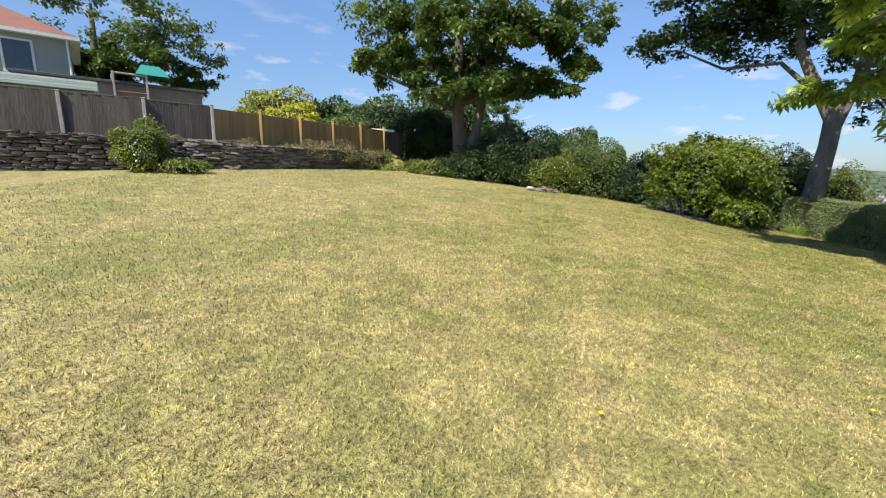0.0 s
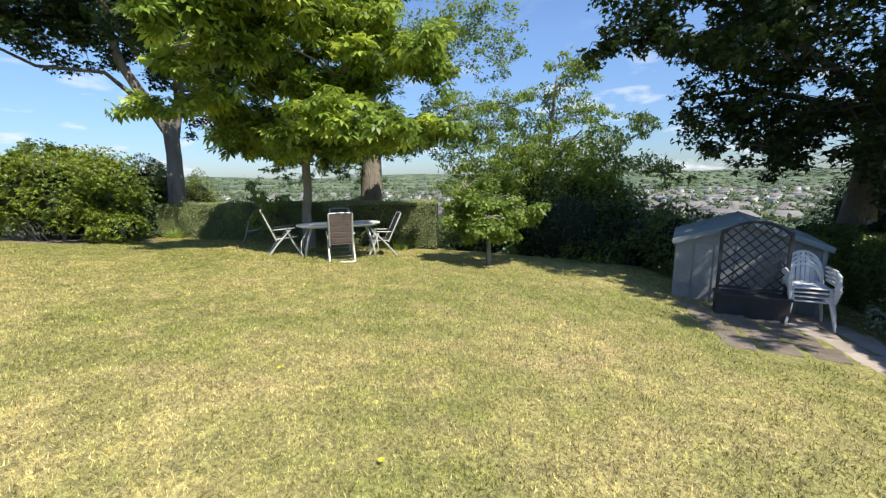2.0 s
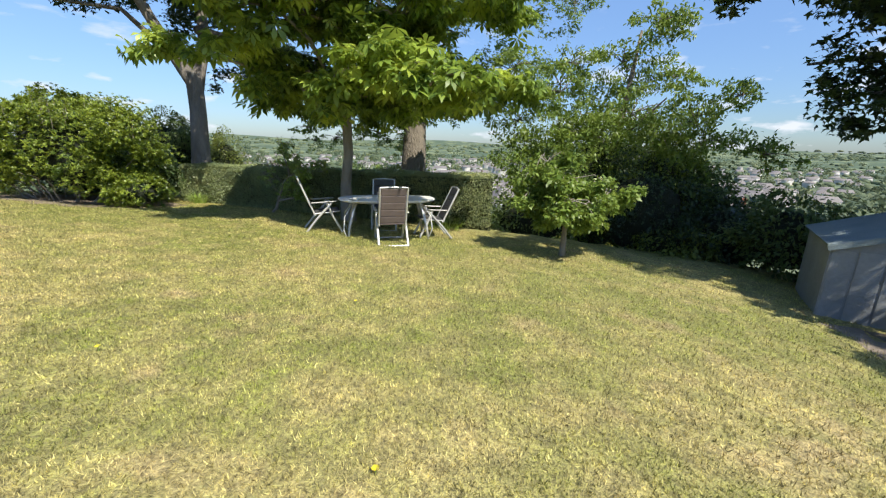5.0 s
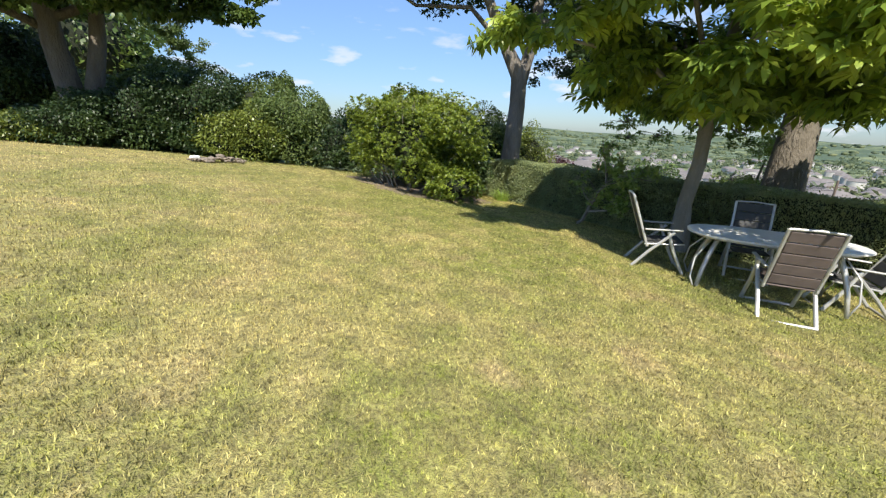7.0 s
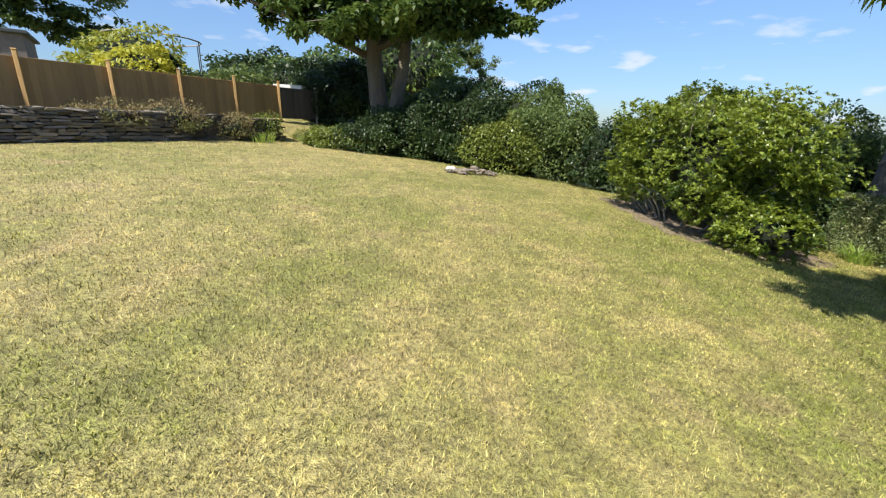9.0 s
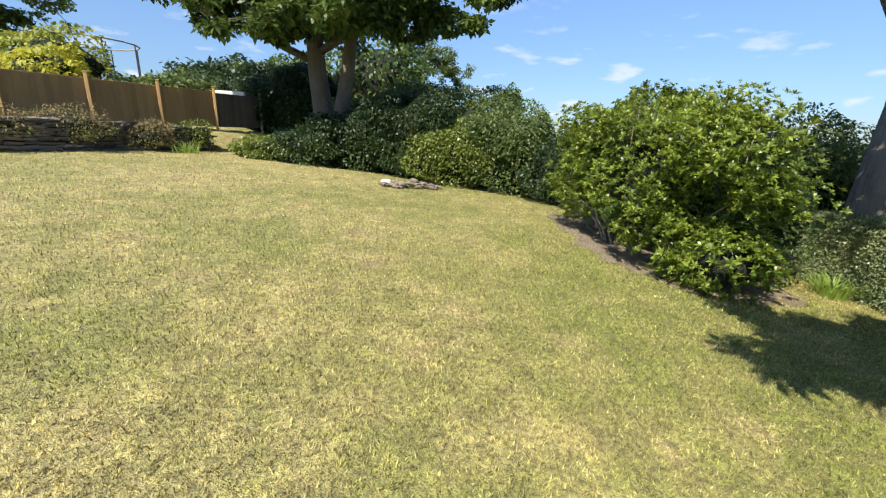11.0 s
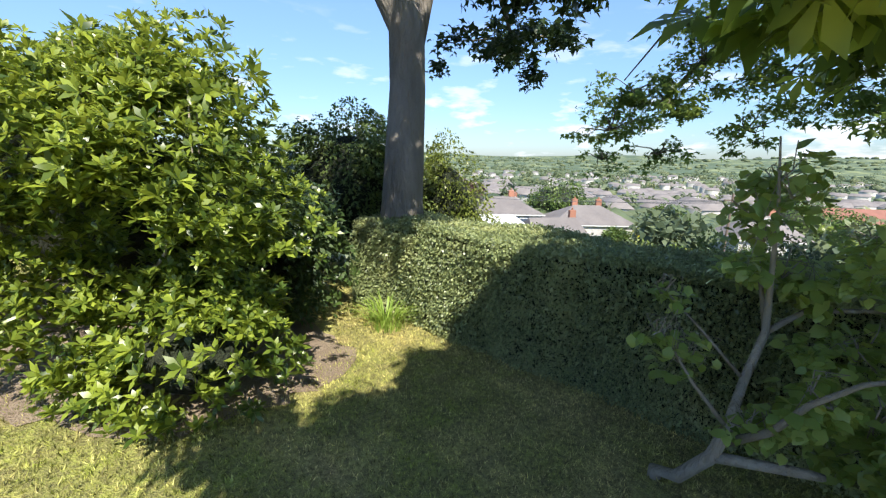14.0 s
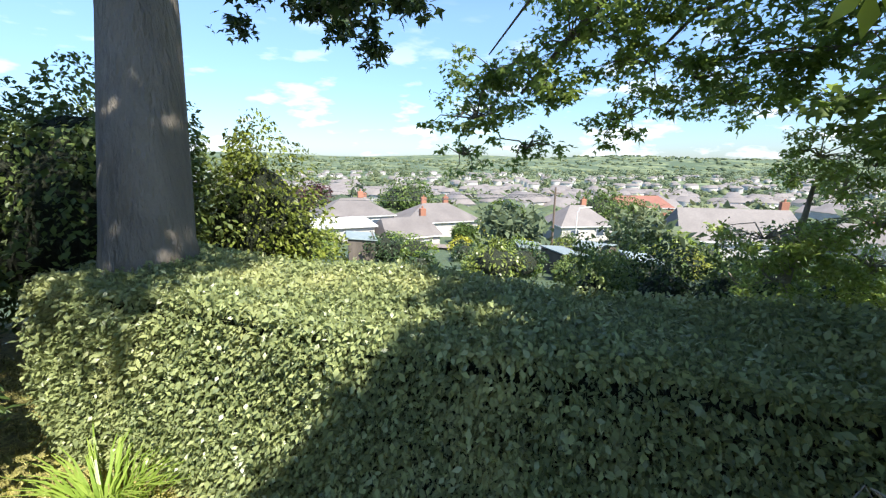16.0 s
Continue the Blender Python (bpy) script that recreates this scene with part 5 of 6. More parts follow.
shed((8.02, -2.90), -16)


def trellis(at, turn):
    root = thing("trellis_planter", at, turn, "black lattice trellis with arched top standing in a dark planter", "trellis")
    part("planter", box((0.30, 0.92, 0.34), (0, 0, 0.17), bevel=0.01), M_BLACK, root)
    part("planter_rim", box((0.34, 0.96, 0.04), (0, 0, 0.345), bevel=0.008), M_BLACK, root)
    for y in (-0.43, 0.43):
        part("upright", box((0.04, 0.045, 1.32), (0.1, y, 0.66), bevel=0.004), M_BLACK, root)
    arch = [(0.1, -0.43 + k * 0.086, 1.30 + 0.16 * math.sin(math.pi * k / 10)) for k in range(11)]
    part("arch_rail", tube(arch, 0.024, 6), M_BLACK, root)
    part("bottom_rail", box((0.03, 0.86, 0.04), (0.1, 0, 0.42), bevel=0.004), M_BLACK, root)
    step = 0.155
    for s in (-1, 1):
        for k in range(-9, 10):
            # clip each slat to the frame
            line = []
            for t in np.linspace(-1.2, 1.2, 121):
                y, z = k * step + t * 0.707, 0.9 + s * t * 0.707
                if abs(y) < 0.42 and 0.43 < z < 1.30 + 0.16 * math.cos(math.pi * y * 1.163):
                    line.append((y, z))
            if len(line) > 3:
                (ya, za), (yb, zb) = line[0], line[-1]
                part("slat", box((0.010, 0.022, math.hypot(yb - ya, zb - za)), (0.095 + 0.011 * s, (ya + yb) / 2, (za + zb) / 2), (-math.degrees(math.atan2(yb - ya, zb - za)), 0, 0)), M_BLACK, root)
    return root


trellis((7.26, -2.72), -12)


def monobloc(at, turn, z):
    """Stackable plastic armchair facing local -x."""
    root = thing("plastic_chair", at, turn, "white plastic stacking garden armchair in a stack beside the trellis", "chair", "stacked plastic chairs", z=z)
    bm = bmesh.new()
    add_box(bm, (0.42, 0.44, 0.02), (0, 0, 0.41), (0, -3, 0), 0.008)
    part("seat", bm, M_PLASTIC, root)
    for x in (-0.2, 0.2):
        for y in (-1, 1):
            part("leg", tube([(x * 0.95, y * 0.21, 0.42), (x * 1.15, y * 0.25, 0.2), (x * 1.3, y * 0.28, 0.0)], [0.024, 0.022, 0.018], 6), M_PLASTIC, root)
    for y in (-1, 1):
        part("armrest", tube([(-0.22, y * 0.25, 0.40), (-0.24, y * 0.28, 0.60), (-0.05, y * 0.29, 0.64), (0.22, y * 0.26, 0.66)], [0.02, 0.026, 0.026, 0.02], 6), M_PLASTIC, root)
    rim = [(0.22 + 0.10 * (1 - abs(math.cos(a))) * 0 + 0.12 * math.sin(a), 0.23 * math.cos(a), 0.42 + 0.44 * math.sin(a) ** 0.7) for a in np.linspace(0.02, math.pi - 0.02, 13)]
    part("back_rim", tube(rim, 0.02, 6), M_PLASTIC, root)
    for k in range(-3, 4):
        h = 0.42 + 0.44 * (1 - (abs(k) / 3.6) ** 2.4)
        part("back_slat", box((0.012, 0.042, h - 0.44), (0.285 + 0.03 * (h - 0.8), k * 0.058, (h + 0.43) / 2), (0, 13, 0), 0.003), M_PLASTIC, root)
    return root


g0 = gz(7.22, -3.42)
stack = monobloc((7.22, -3.42), -12, g0)
for k in range(1, 4):
    copy_thing(stack, pose(7.22 + 0.012 * k, -3.42, g0 + 0.062 * k, 0, 0, -12 + (k % 2)))


def paving():
    root = tagged(new("pavement"), "worn patio slabs and gravel in front of the shed", "paving", kind="structure")
    rng = random.Random(9)
    for i in range(7):
        for j in range(7):
            x, y = 4.75 + i * 0.47, -1.9 - j * 0.46
            inside = y < -1.75 and y < -1.7 - max(0, (5.7 - x) * 1.5) and y > -4.2 and x > 5.1 and not (x < 5.6 and y > -3.0)
            if not inside:
                continue
            m = box((0.45, 0.44, 0.05), (0, 0, 0), (rng.uniform(-1, 1), rng.uniform(-1, 1), rng.uniform(-2, 2)), 0.008)
            ob = part("slab", m, M_PAVE if y < -2.9 else M_PAVEOLD, root)
            ob.matrix_basis = pose(x, y, gz(x, y) - 0.016 + rng.uniform(0, 0.006), -2, 3, -14)


paving()

# ---- stones and small things on the lawn ----
rs = random.Random(21)
for k in range(52):
    a, r = rs.uniform(0, 6.28), rs.random() ** 0.5
    x, y = 4.25 + 0.75 * r * math.cos(a) + 0.2 * r * math.sin(a), 17.05 + 0.42 * r * math.sin(a) + 0.3 * r * math.cos(a)
    bm = bmesh.new()
    bmesh.ops.create_icosphere(bm, subdivisions=1, radius=1.0)
    sx, sy, sz = rs.uniform(0.07, 0.17), rs.uniform(0.06, 0.12), rs.uniform(0.025, 0.05)
    for v in bm.verts:
        v.co = Vector((v.co.x * sx * rs.uniform(0.8, 1.1), v.co.y * sy * rs.uniform(0.8, 1.1), v.co.z * sz))
    st = thing("loose_stone", (x, y), rs.uniform(0, 180), "flat rubble stone in a low heap on the lawn", "stone", "heap of stones", z=gz(x, y) + 0.04 + 0.30 * (1 - r) * rs.random())
    part("stone_body", bm, M_STONEPALE, st)
st = thing("pale_block", (3.62, 16.85), 20, "pale weathered block at the end of the stone heap", "stone")
part("block_body", box((0.24, 0.18, 0.17), (0, 0, 0.07), bevel=0.03), M_TRIM, st)

FLOWERS = [(1.55, 1.27), (2.15, 1.2), (3.2, 4.75), (2.95, 2.45), (1.0, 2.2), (0.6, 1.35), (0.75, 1.4), (5.0, 3.7)]
for x, y in FLOWERS:
    f = thing("dandelion", (x, y), 0, "yellow dandelion flower in the short grass", "flower", "dandelions")
    part("stem", tube([(0, 0, 0), (0.004, 0, 0.04)], 0.002, 5), M_IRIS, f)
    bm = bmesh.new()
    for k in range(14):
        a = k * 2 * math.pi / 14
        v = [bm.verts.new(p) for p in ((0, 0, 0.040), (0.018 * math.cos(a - .2), 0.018 * math.sin(a - .2), 0.048), (0.021 * math.cos(a + .2), 0.021 * math.sin(a + .2), 0.046))]
        bm.faces.new(v)
    part("petals", bm, M_PETAL, f)


def strap_clump(at, n, h, spread, seed, material, label):
    rng = random.Random(seed)
    root = thing("iris_clump", at, 0, label, "plant")
    bm = bmesh.new()
    for k in range(n):
        a = rng.uniform(0, 6.28)
        r = rng.uniform(0, spread)
        x, y = r * math.cos(a), r * math.sin(a)
        hh, lean, w = h * rng.uniform(0.5, 1.1), rng.uniform(0.2, 0.9) * h, 0.011
        sx, sy = -math.sin(a) * w, math.cos(a) * w
        prev = None
        for t in (0, 0.35, 0.7, 1.0):
            p = Vector((x + math.cos(a) * lean * t * t, y + math.sin(a) * lean * t * t, hh * (t - 0.35 * t * t * t)))
            ww = 1 - t * 0.85
            cur = (bm.verts.new(p - Vector((sx, sy, 0)) * ww), bm.verts.new(p + Vector((sx, sy, 0)) * ww))
            if prev:
                bm.faces.new((prev[0], prev[1], cur[1], cur[0]))
            prev = cur
    part("foliage", bm, material, root)


strap_clump((10.42, 11.75), 130, 0.42, 0.24, 3, M_IRIS, "clump of bright strap-like leaves at the hedge foot")
strap_clump((11.25, 4.6), 110, 0.40, 0.5, 4, M_IRIS, "clump of strap-like leaves along the hedge foot")
strap_clump((-2.6, 19.0), 90, 0.55, 0.4, 5, M_IRIS, "tall pale leaves by the end of the wall")

# bare soil strip by the laurel
bm = bmesh.new()
edge = [(7.4, 15.5), (7.25, 14.2), (7.3, 13.0), (7.45, 12.1), (7.85, 11.3), (8.4, 10.95), (9.1, 11.0), (9.7, 11.4), (9.9, 12.4), (9.9, 15.5)]
rng_s = random.Random(2)
cx, cy = 8.6, 13.2
ringv = []
for i in range(len(edge)):
    a, b = edge[i], edge[(i + 1) % len(edge)]
    for t in (0, .2, .4, .6, .8):
        x, y = a[0] + (b[0] - a[0]) * t + rng_s.uniform(-.13, .13), a[1] + (b[1] - a[1]) * t + rng_s.uniform(-.13, .13)
        ringv.append((x, y))
prev = None
layers = []
for q in (1.0, 0.85, 0.6, 0.3):
    layers.append([bm.verts.new((cx + (x - cx) * q, cy + (y - cy) * q, gz(cx + (x - cx) * q, cy + (y - cy) * q) + (0.006 if q == 1 else 0.02))) for x, y in ringv])
for A, B in zip(layers, layers[1:]):
    for k in range(len(A)):
        bm.faces.new((A[k], A[(k + 1) % len(A)], B[(k + 1) % len(A)], B[k]))
bm.faces.new(layers[-1])
bed = part("soil_bed", bm, M_SOIL, None)
tagged(bed, "bare dry soil bed under the laurel", "soil", kind="structure")

# ---- houses ----


def house(name, at, turn, size, eaves, ridge, wall, roof, label, chimneys=1, hip=0.35, windows=((-0.25, 0), (0.25, 0)), z=None, storeys=1, pane=(1.5, 1.15)):
    w, d = size
    root = thing(name, at, turn, label, "house", z=z)
    bm = box((w, d, eaves + 1.5), (0, 0, eaves / 2 - 0.75))
    part("wall", bm, wall, root)
    bm = bmesh.new()
    o = 0.35
    c = [bm.verts.new(p) for p in ((-w / 2 - o, -d / 2 - o, eaves), (w / 2 + o, -d / 2 - o, eaves), (w / 2 + o, d / 2 + o, eaves), (-w / 2 - o, d / 2 + o, eaves))]
    r0, r1 = bm.verts.new((-w / 2 + w * hip, 0, ridge)), bm.verts.new((w / 2 - w * hip, 0, ridge))
    for f in ((c[0], c[1], r1, r0), (c[2], c[3], r0, r1), (c[1], c[2], r1), (c[3], c[0], r0), (c[3], c[2], c[1], c[0])):
        bm.faces.new(f)
    rf = part("roof", bm, roof, root)
    for k in range(chimneys):
        x = (-1) ** k * w * (0.5 - hip) * 0.9
        ch = part("chimney", box((0.9, 0.6, 1.5), (x, 0.3, ridge + 0.25), bevel=0.03), M_BRICK, rf)
        part("pot", tube([(x, 0.3, ridge + 1.0), (x, 0.3, ridge + 1.35)], 0.13, 8), M_BRICK, rf)
    part("fascia", box((w + 0.75, d + 0.75, 0.16), (0, 0, eaves - 0.09)), M_TRIM, root)
    for st in range(storeys):
        for u, fl in windows:
            for sgn in (-1, 1):
                win = part("window", box((pane[0], 0.06, pane[1]), (u * w, sgn * (d / 2 + 0.02), eaves - 1.15 - st * 2.7)), M_TRIM, root)
                part("pane", box((pane[0] - 0.18, 0.05, pane[1] - 0.17), (u * w, sgn * (d / 2 + 0.04), eaves - 1.15 - st * 2.7)), M_GLASS, win)
    return root


def valley(ahead, side):
    """Plan place by metres down the valley and to its right, from the hedge corner."""
    return 9.5 + 0.934 * ahead + 0.357 * side, 9.7 + 0.357 * ahead - 0.934 * side


HOUSES = [("bungalow", 52, -16, 22, (12.5, 8), 3.1, 3.5, M_RENDER_, M_TRIM, "long white flat-roofed building below the garden", 0, .02, -9.9),
          ("bungalow", 66, -15, 24, (11.5, 9), 2.6, 5.0, M_RENDER_, M_SLATE, "white bungalow with grey slate hipped roof", 1, .35, -9.9),
          ("bungalow", 56, -5.5, 30, (7.5, 7), 2.0, 4.2, M_RENDER_, M_SLATE, "small white bungalow with slate roof and brick chimney", 1, .05, -10.7),
          ("bungalow", 70, -1.5, 20, (13, 9), 2.8, 5.4, M_RENDER_, M_SLATE, "cream bungalow with grey hipped roof", 2, .33, -11.4),
          ("bungalow", 70, 23, 10, (9, 8), 3.4, 6.4, M_RENDER_, M_SLATE, "white house with hipped grey roof behind a pole", 1, .35, -12.5),
          ("bungalow", 52, 37, -10, (14, 8), 2.6, 6.2, M_RENDER_, M_SLATE, "long grey-roofed house with tall chimney", 1, .03, -10.6),
          ("house", 120, 56, 5, (18, 10), 4.4, 7.4, M_BRICK, M_REDROOF, "orange brick building with red tiled roof among trees", 0, .1, -16),
          ("bungalow", 105, -22, 15, (12, 9), 3, 6, M_RENDER_, M_SLATE, "pale house with grey roof among trees", 1, .35, -14.5),
          ("bungalow", 95, 45, -20, (12, 9), 3, 5.6, M_RENDER_, M_SLATE, "pale bungalow with grey roof", 1, .35, -15),
          ("terrace", 190, 5, 8, (42, 9), 5.5, 6.4, M_RENDER_, M_TRIM, "long white flat-roofed block in the valley", 0, .01, -24),
          ("bungalow", 60, 62, -35, (12, 9), 3, 5.6, M_RENDER_, M_SLATE, "pale bungalow with grey roof on the slope", 1, .35, -13)]
for nm, ah, sd, tn, sz, ev, rg, wm, rm, lab, ch, hp, z in HOUSES:
    house(nm, valley(ah, sd), tn - 69, sz, ev, rg, wm, rm, lab, ch, hp, z=z)

hs = house("house", (-25.6, 20.8), 40.5, (12, 9), 4.4, 6.8, M_PEBBLE, M_REDROOF, "grey-green two-storey house with red tiled hipped roof beyond the fence", 0, .36, windows=((-0.3, 0), (0.345, 0)), z=2.2, storeys=2, pane=(1.1, 1.5))
for x in (2.7, 5.9):
    part("downpipe", tube([(x, -4.58, 0.2), (x, -4.58, 4.3)], 0.05, 6), M_TRIM, hs)

# sheds, decking and play things behind the fence
o = thing("flat_roof_outbuilding", (-15.5, 20.5), 38, "dark flat-roofed outbuilding behind the fence", "shed", z=2.2)
part("wall", box((6.5, 3, 2.1), (0, 0, 1.05)), M_WOODGREY, o)
part("roof", box((6.8, 3.3, 0.12), (0, 0, 2.17), bevel=0.02), M_MESH, o)
o = thing("lean_to", (-13.9, 14.3), 38, "low lean-to with pale green striped roof edge behind the fence", "shed", z=3.58)
part("wall", box((3.6, 1.2, 2.0), (0, 0, -1.1)), M_WOODGREY, o)
for k in range(4):
    part("roof_strip", box((3.8, 1.4, 0.07), (0, 0, 0.10 - 0.075 * k), bevel=0.005), M_MINT if k % 2 else M_TRIM, o)
o = thing("climbing_frame", (-14.4, 19.8), 40, "children's wooden climbing frame with teal canopy behind the fence", "play equipment", z=2.2)
for x in (-0.6, 0.6):
    for y in (-0.5, 0.5):
        part("upright", box((0.08, 0.08, 2.6), (x, y, 1.3), bevel=0.008), M_GPOST, o)
for k in range(5):
    part("rung", tube([(-0.6, -0.5, 0.5 + k * 0.32), (0.6, -0.5, 0.5 + k * 0.32)], 0.025, 6), M_BRICK, o)
part("top_rail", tube([(-0.65, -0.5, 2.55), (0.65, -0.5, 2.55)], 0.04, 6), M_GPOST, o)
bm = bmesh.new()
vs = [bm.verts.new(p) for p in ((0.2, -0.6, 2.6), (1.5, -0.6, 2.6), (1.5, 0.6, 2.6), (0.2, 0.6, 2.6), (0.5, 0, 3.1), (1.2, 0, 3.1))]
for f in ((0, 1, 5, 4), (2, 3, 4, 5), (1, 2, 5), (3, 0, 4)):
    bm.faces.new([vs[i] for i in f])
part("canopy", bm, M_TEAL, o)
o = thing("trampoline", (-9.4, 24.5), 10, "trampoline with dark safety netting behind the fence", "play equipment", z=2.1)
ring = [(1.8 * math.cos(a), 1.8 * math.sin(a)) for a in np.linspace(0, 2 * math.pi, 17)]
part("frame", tube([(x, y, 0.9) for x, y in ring], 0.04, 6), M_GPOST, o)
part("top_ring", tube([(x, y, 2.7) for x, y in ring], 0.03, 6), M_GPOST, o)
part("mat", tube([(0, 0, 0.88), (0, 0, 0.9)], 1.7, 16), M_MESH, o)
for x, y in ring[:-1:2]:
    part("pole", tube([(x, y, 0), (x, y, 2.7)], 0.025, 6), M_MESH, o)
o = thing("low_shed", (-3.3, 24.0), -12, "low shed with pale roof edge seen over the fence", "shed")
part("wall", box((1.2, 0.8, 1.06), (0, 0, 0.53)), M_GFENCE, o)
part("panel", box((1.35, 0.9, 0.30), (0, 0, 1.21), (0, 2, 0), 0.02), M_TRIM, o)

tree("distant_pine", (-23.5, 29.0),
     [(-23.5, 29, 2.5, 0.4), (-23.5, 29, 5, 0.3), (-23.1, 29, 8, 0.2), (-23, 29, 10.5, 0.08)],
     [[(-23.5, 29, 5, .14), (-26, 29, 8, .06)], [(-23.3, 29, 6, .14), (-20.5, 29, 8, .06)]],
     [((-26.5, 29, 8.2), (2.4, 2, 1.2)), ((-24.5, 29, 11), (2.4, 2, 1.2)), ((-20.5, 29, 8.6), (2.6, 2, 1.6)), ((-22.5, 29, 6.8), (2.4, 2, 1.2)), ((-18.9, 29, 7), (1.6, 2, 1.2)), ((-22.5, 29, 13), (2.4, 2, 1.2)), ((-19.5, 29, 10.5), (1.8, 2, 1.0)), ((-18.3, 31.2, 9.5), (2.0, 2.0, 1.3)), ((-17.4, 32.1, 7.9), (1.4, 1.6, 1.1)), ((-18.5, 31.7, 6.2), (1.6, 1.6, 1.0)), ((-22.4, 29.0, 7.0), (1.8, 1.8, .8)), ((-20.3, 30.1, 9.1), (2.0, 2.0, 1.1))],
     RHOMB, 0.25, M_SYC, M_BARK, "tall open-crowned tree behind the neighbouring house", 90, per=85)
for k, (x, y, r, h, mt) in enumerate(((-6, 36, 3.4, 2.0, M_SYC), (0.5, 36, 3.6, 2.6, M_SYC), (5, 33, 3.0, 2.4, M_DARK), (-11, 38, 3.4, 1.9, M_DARK))):
    bush("background_tree", (x, y), (r, r * .8, h), RHOMB, 0.32, mt, "rounded green tree beyond the garden", 100 + k, n=5000, lift=0.8, core=0.85, lumps=14, category="tree")

tree("background_tree", (3.0, 41.5),
     [(3.0, 41.5, gz(3.0, 41.5), 0.3), (3.0, 41.5, 3.2, 0.2), (3.0, 41.5, 6.5, 0.1)], [],
     [((2.2, 40.9, 8.0), (2.0, 1.8, .9)), ((4.1, 41.2, 7.4), (2.2, 2.0, 1.0)), ((5.7, 41.5, 6.4), (1.8, 1.8, .8)), ((2.3, 41.3, 5.6), (2.2, 2.0, 1.1)), ((4.3, 41.6, 4.5), (2.2, 2.0, 1.0)), ((0.5, 41.1, 3.9), (2.0, 2.0, 1.2)), ((6.4, 41.6, 5.1), (1.2, 1.2, .6))],
     RHOMB, 0.17, M_SHRUB, M_BARK, "broad leafy tree standing behind the border shrubs", 95, per=30)

# ---- the valley: woods, town, poles ----


def far_woods():
    rng = np.random.default_rng(7)
    pts = []
    for _ in range(950):
        ah = 45 + 2300 * rng.random() ** 2.0
        sd = rng.uniform(-1.15, 1.35) * ah
        x, y = valley(ah, sd)
        clear = any(abs(ah - H[1]) < 9 and abs(sd - H[2]) < 9 or (ah < H[1] and ah > H[1] - 22 and abs(sd / ah - H[2] / H[1]) < 0.12) for H in HOUSES if H[1] < 130)
        if clear:
            continue
        r = rng.uniform(1.8, 3.6) * (1 + ah / 420)
        g = gz(x, y)
        m = int(70 + 120 * min(1, 90 / ah))
        pts.append((cloud(rng, (x, y, g + r * 0.75), (r, r, r * 0.85), m, 7.0, -0.6), r))
    a = np.concatenate([p for p, r in pts if r < 4.2])
    b = np.concatenate([p for p, r in pts if r >= 4.2])
    w = tagged(new("distant_woods"), "woods and garden trees all over the valley floor", "woodland", kind="stuff")
    leaves("near_crowns", a, 1.15, RHOMB, M_HAZELEAF, w, rng, 0.7)
    leaves("far_crowns", b, 3.2, RHOMB, M_HAZELEAF, w, rng, 0.7)


def blob_cores():
    rng = np.random.default_rng(7)
    ico = bmesh.new()
    bmesh.ops.create_icosphere(ico, subdivisions=1, radius=1.0)
    v0 = np.array([v.co[:] for v in ico.verts])
    f0 = np.array([[v.index for v in f.verts] for f in ico.faces])
    ico.free()
    V, F, n = [], [], 0
    for q in range(8600):
        ah = 120 + 3300 * rng.random() ** 1.6 if q < 5600 else rng.uniform(75, 420)
        sd = rng.uniform(-1.3, 1.6) * ah
        x, y = valley(ah, sd)
        if math.sin(x * 0.013 + 1) * math.sin(y * 0.011) > 0.25 and ah > 250:
            continue
        r = rng.uniform(2.2, 4.5) * (1 + ah / 1500)
        V.append(v0 * rng.uniform(0.75, 1.2, (len(v0), 1)) * (r * rng.uniform(1, 1.8), r * rng.uniform(1, 1.8), r * 0.75) + (x, y, gz(x, y) + r * 0.3))
        F.append(f0 + n)
        n += len(v0)
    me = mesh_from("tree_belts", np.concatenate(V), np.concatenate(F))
    tagged(link("tree_belts", me, M_HAZELEAF), "belts of trees between far fields and streets", "woodland", kind="stuff")


far_woods()
blob_cores()


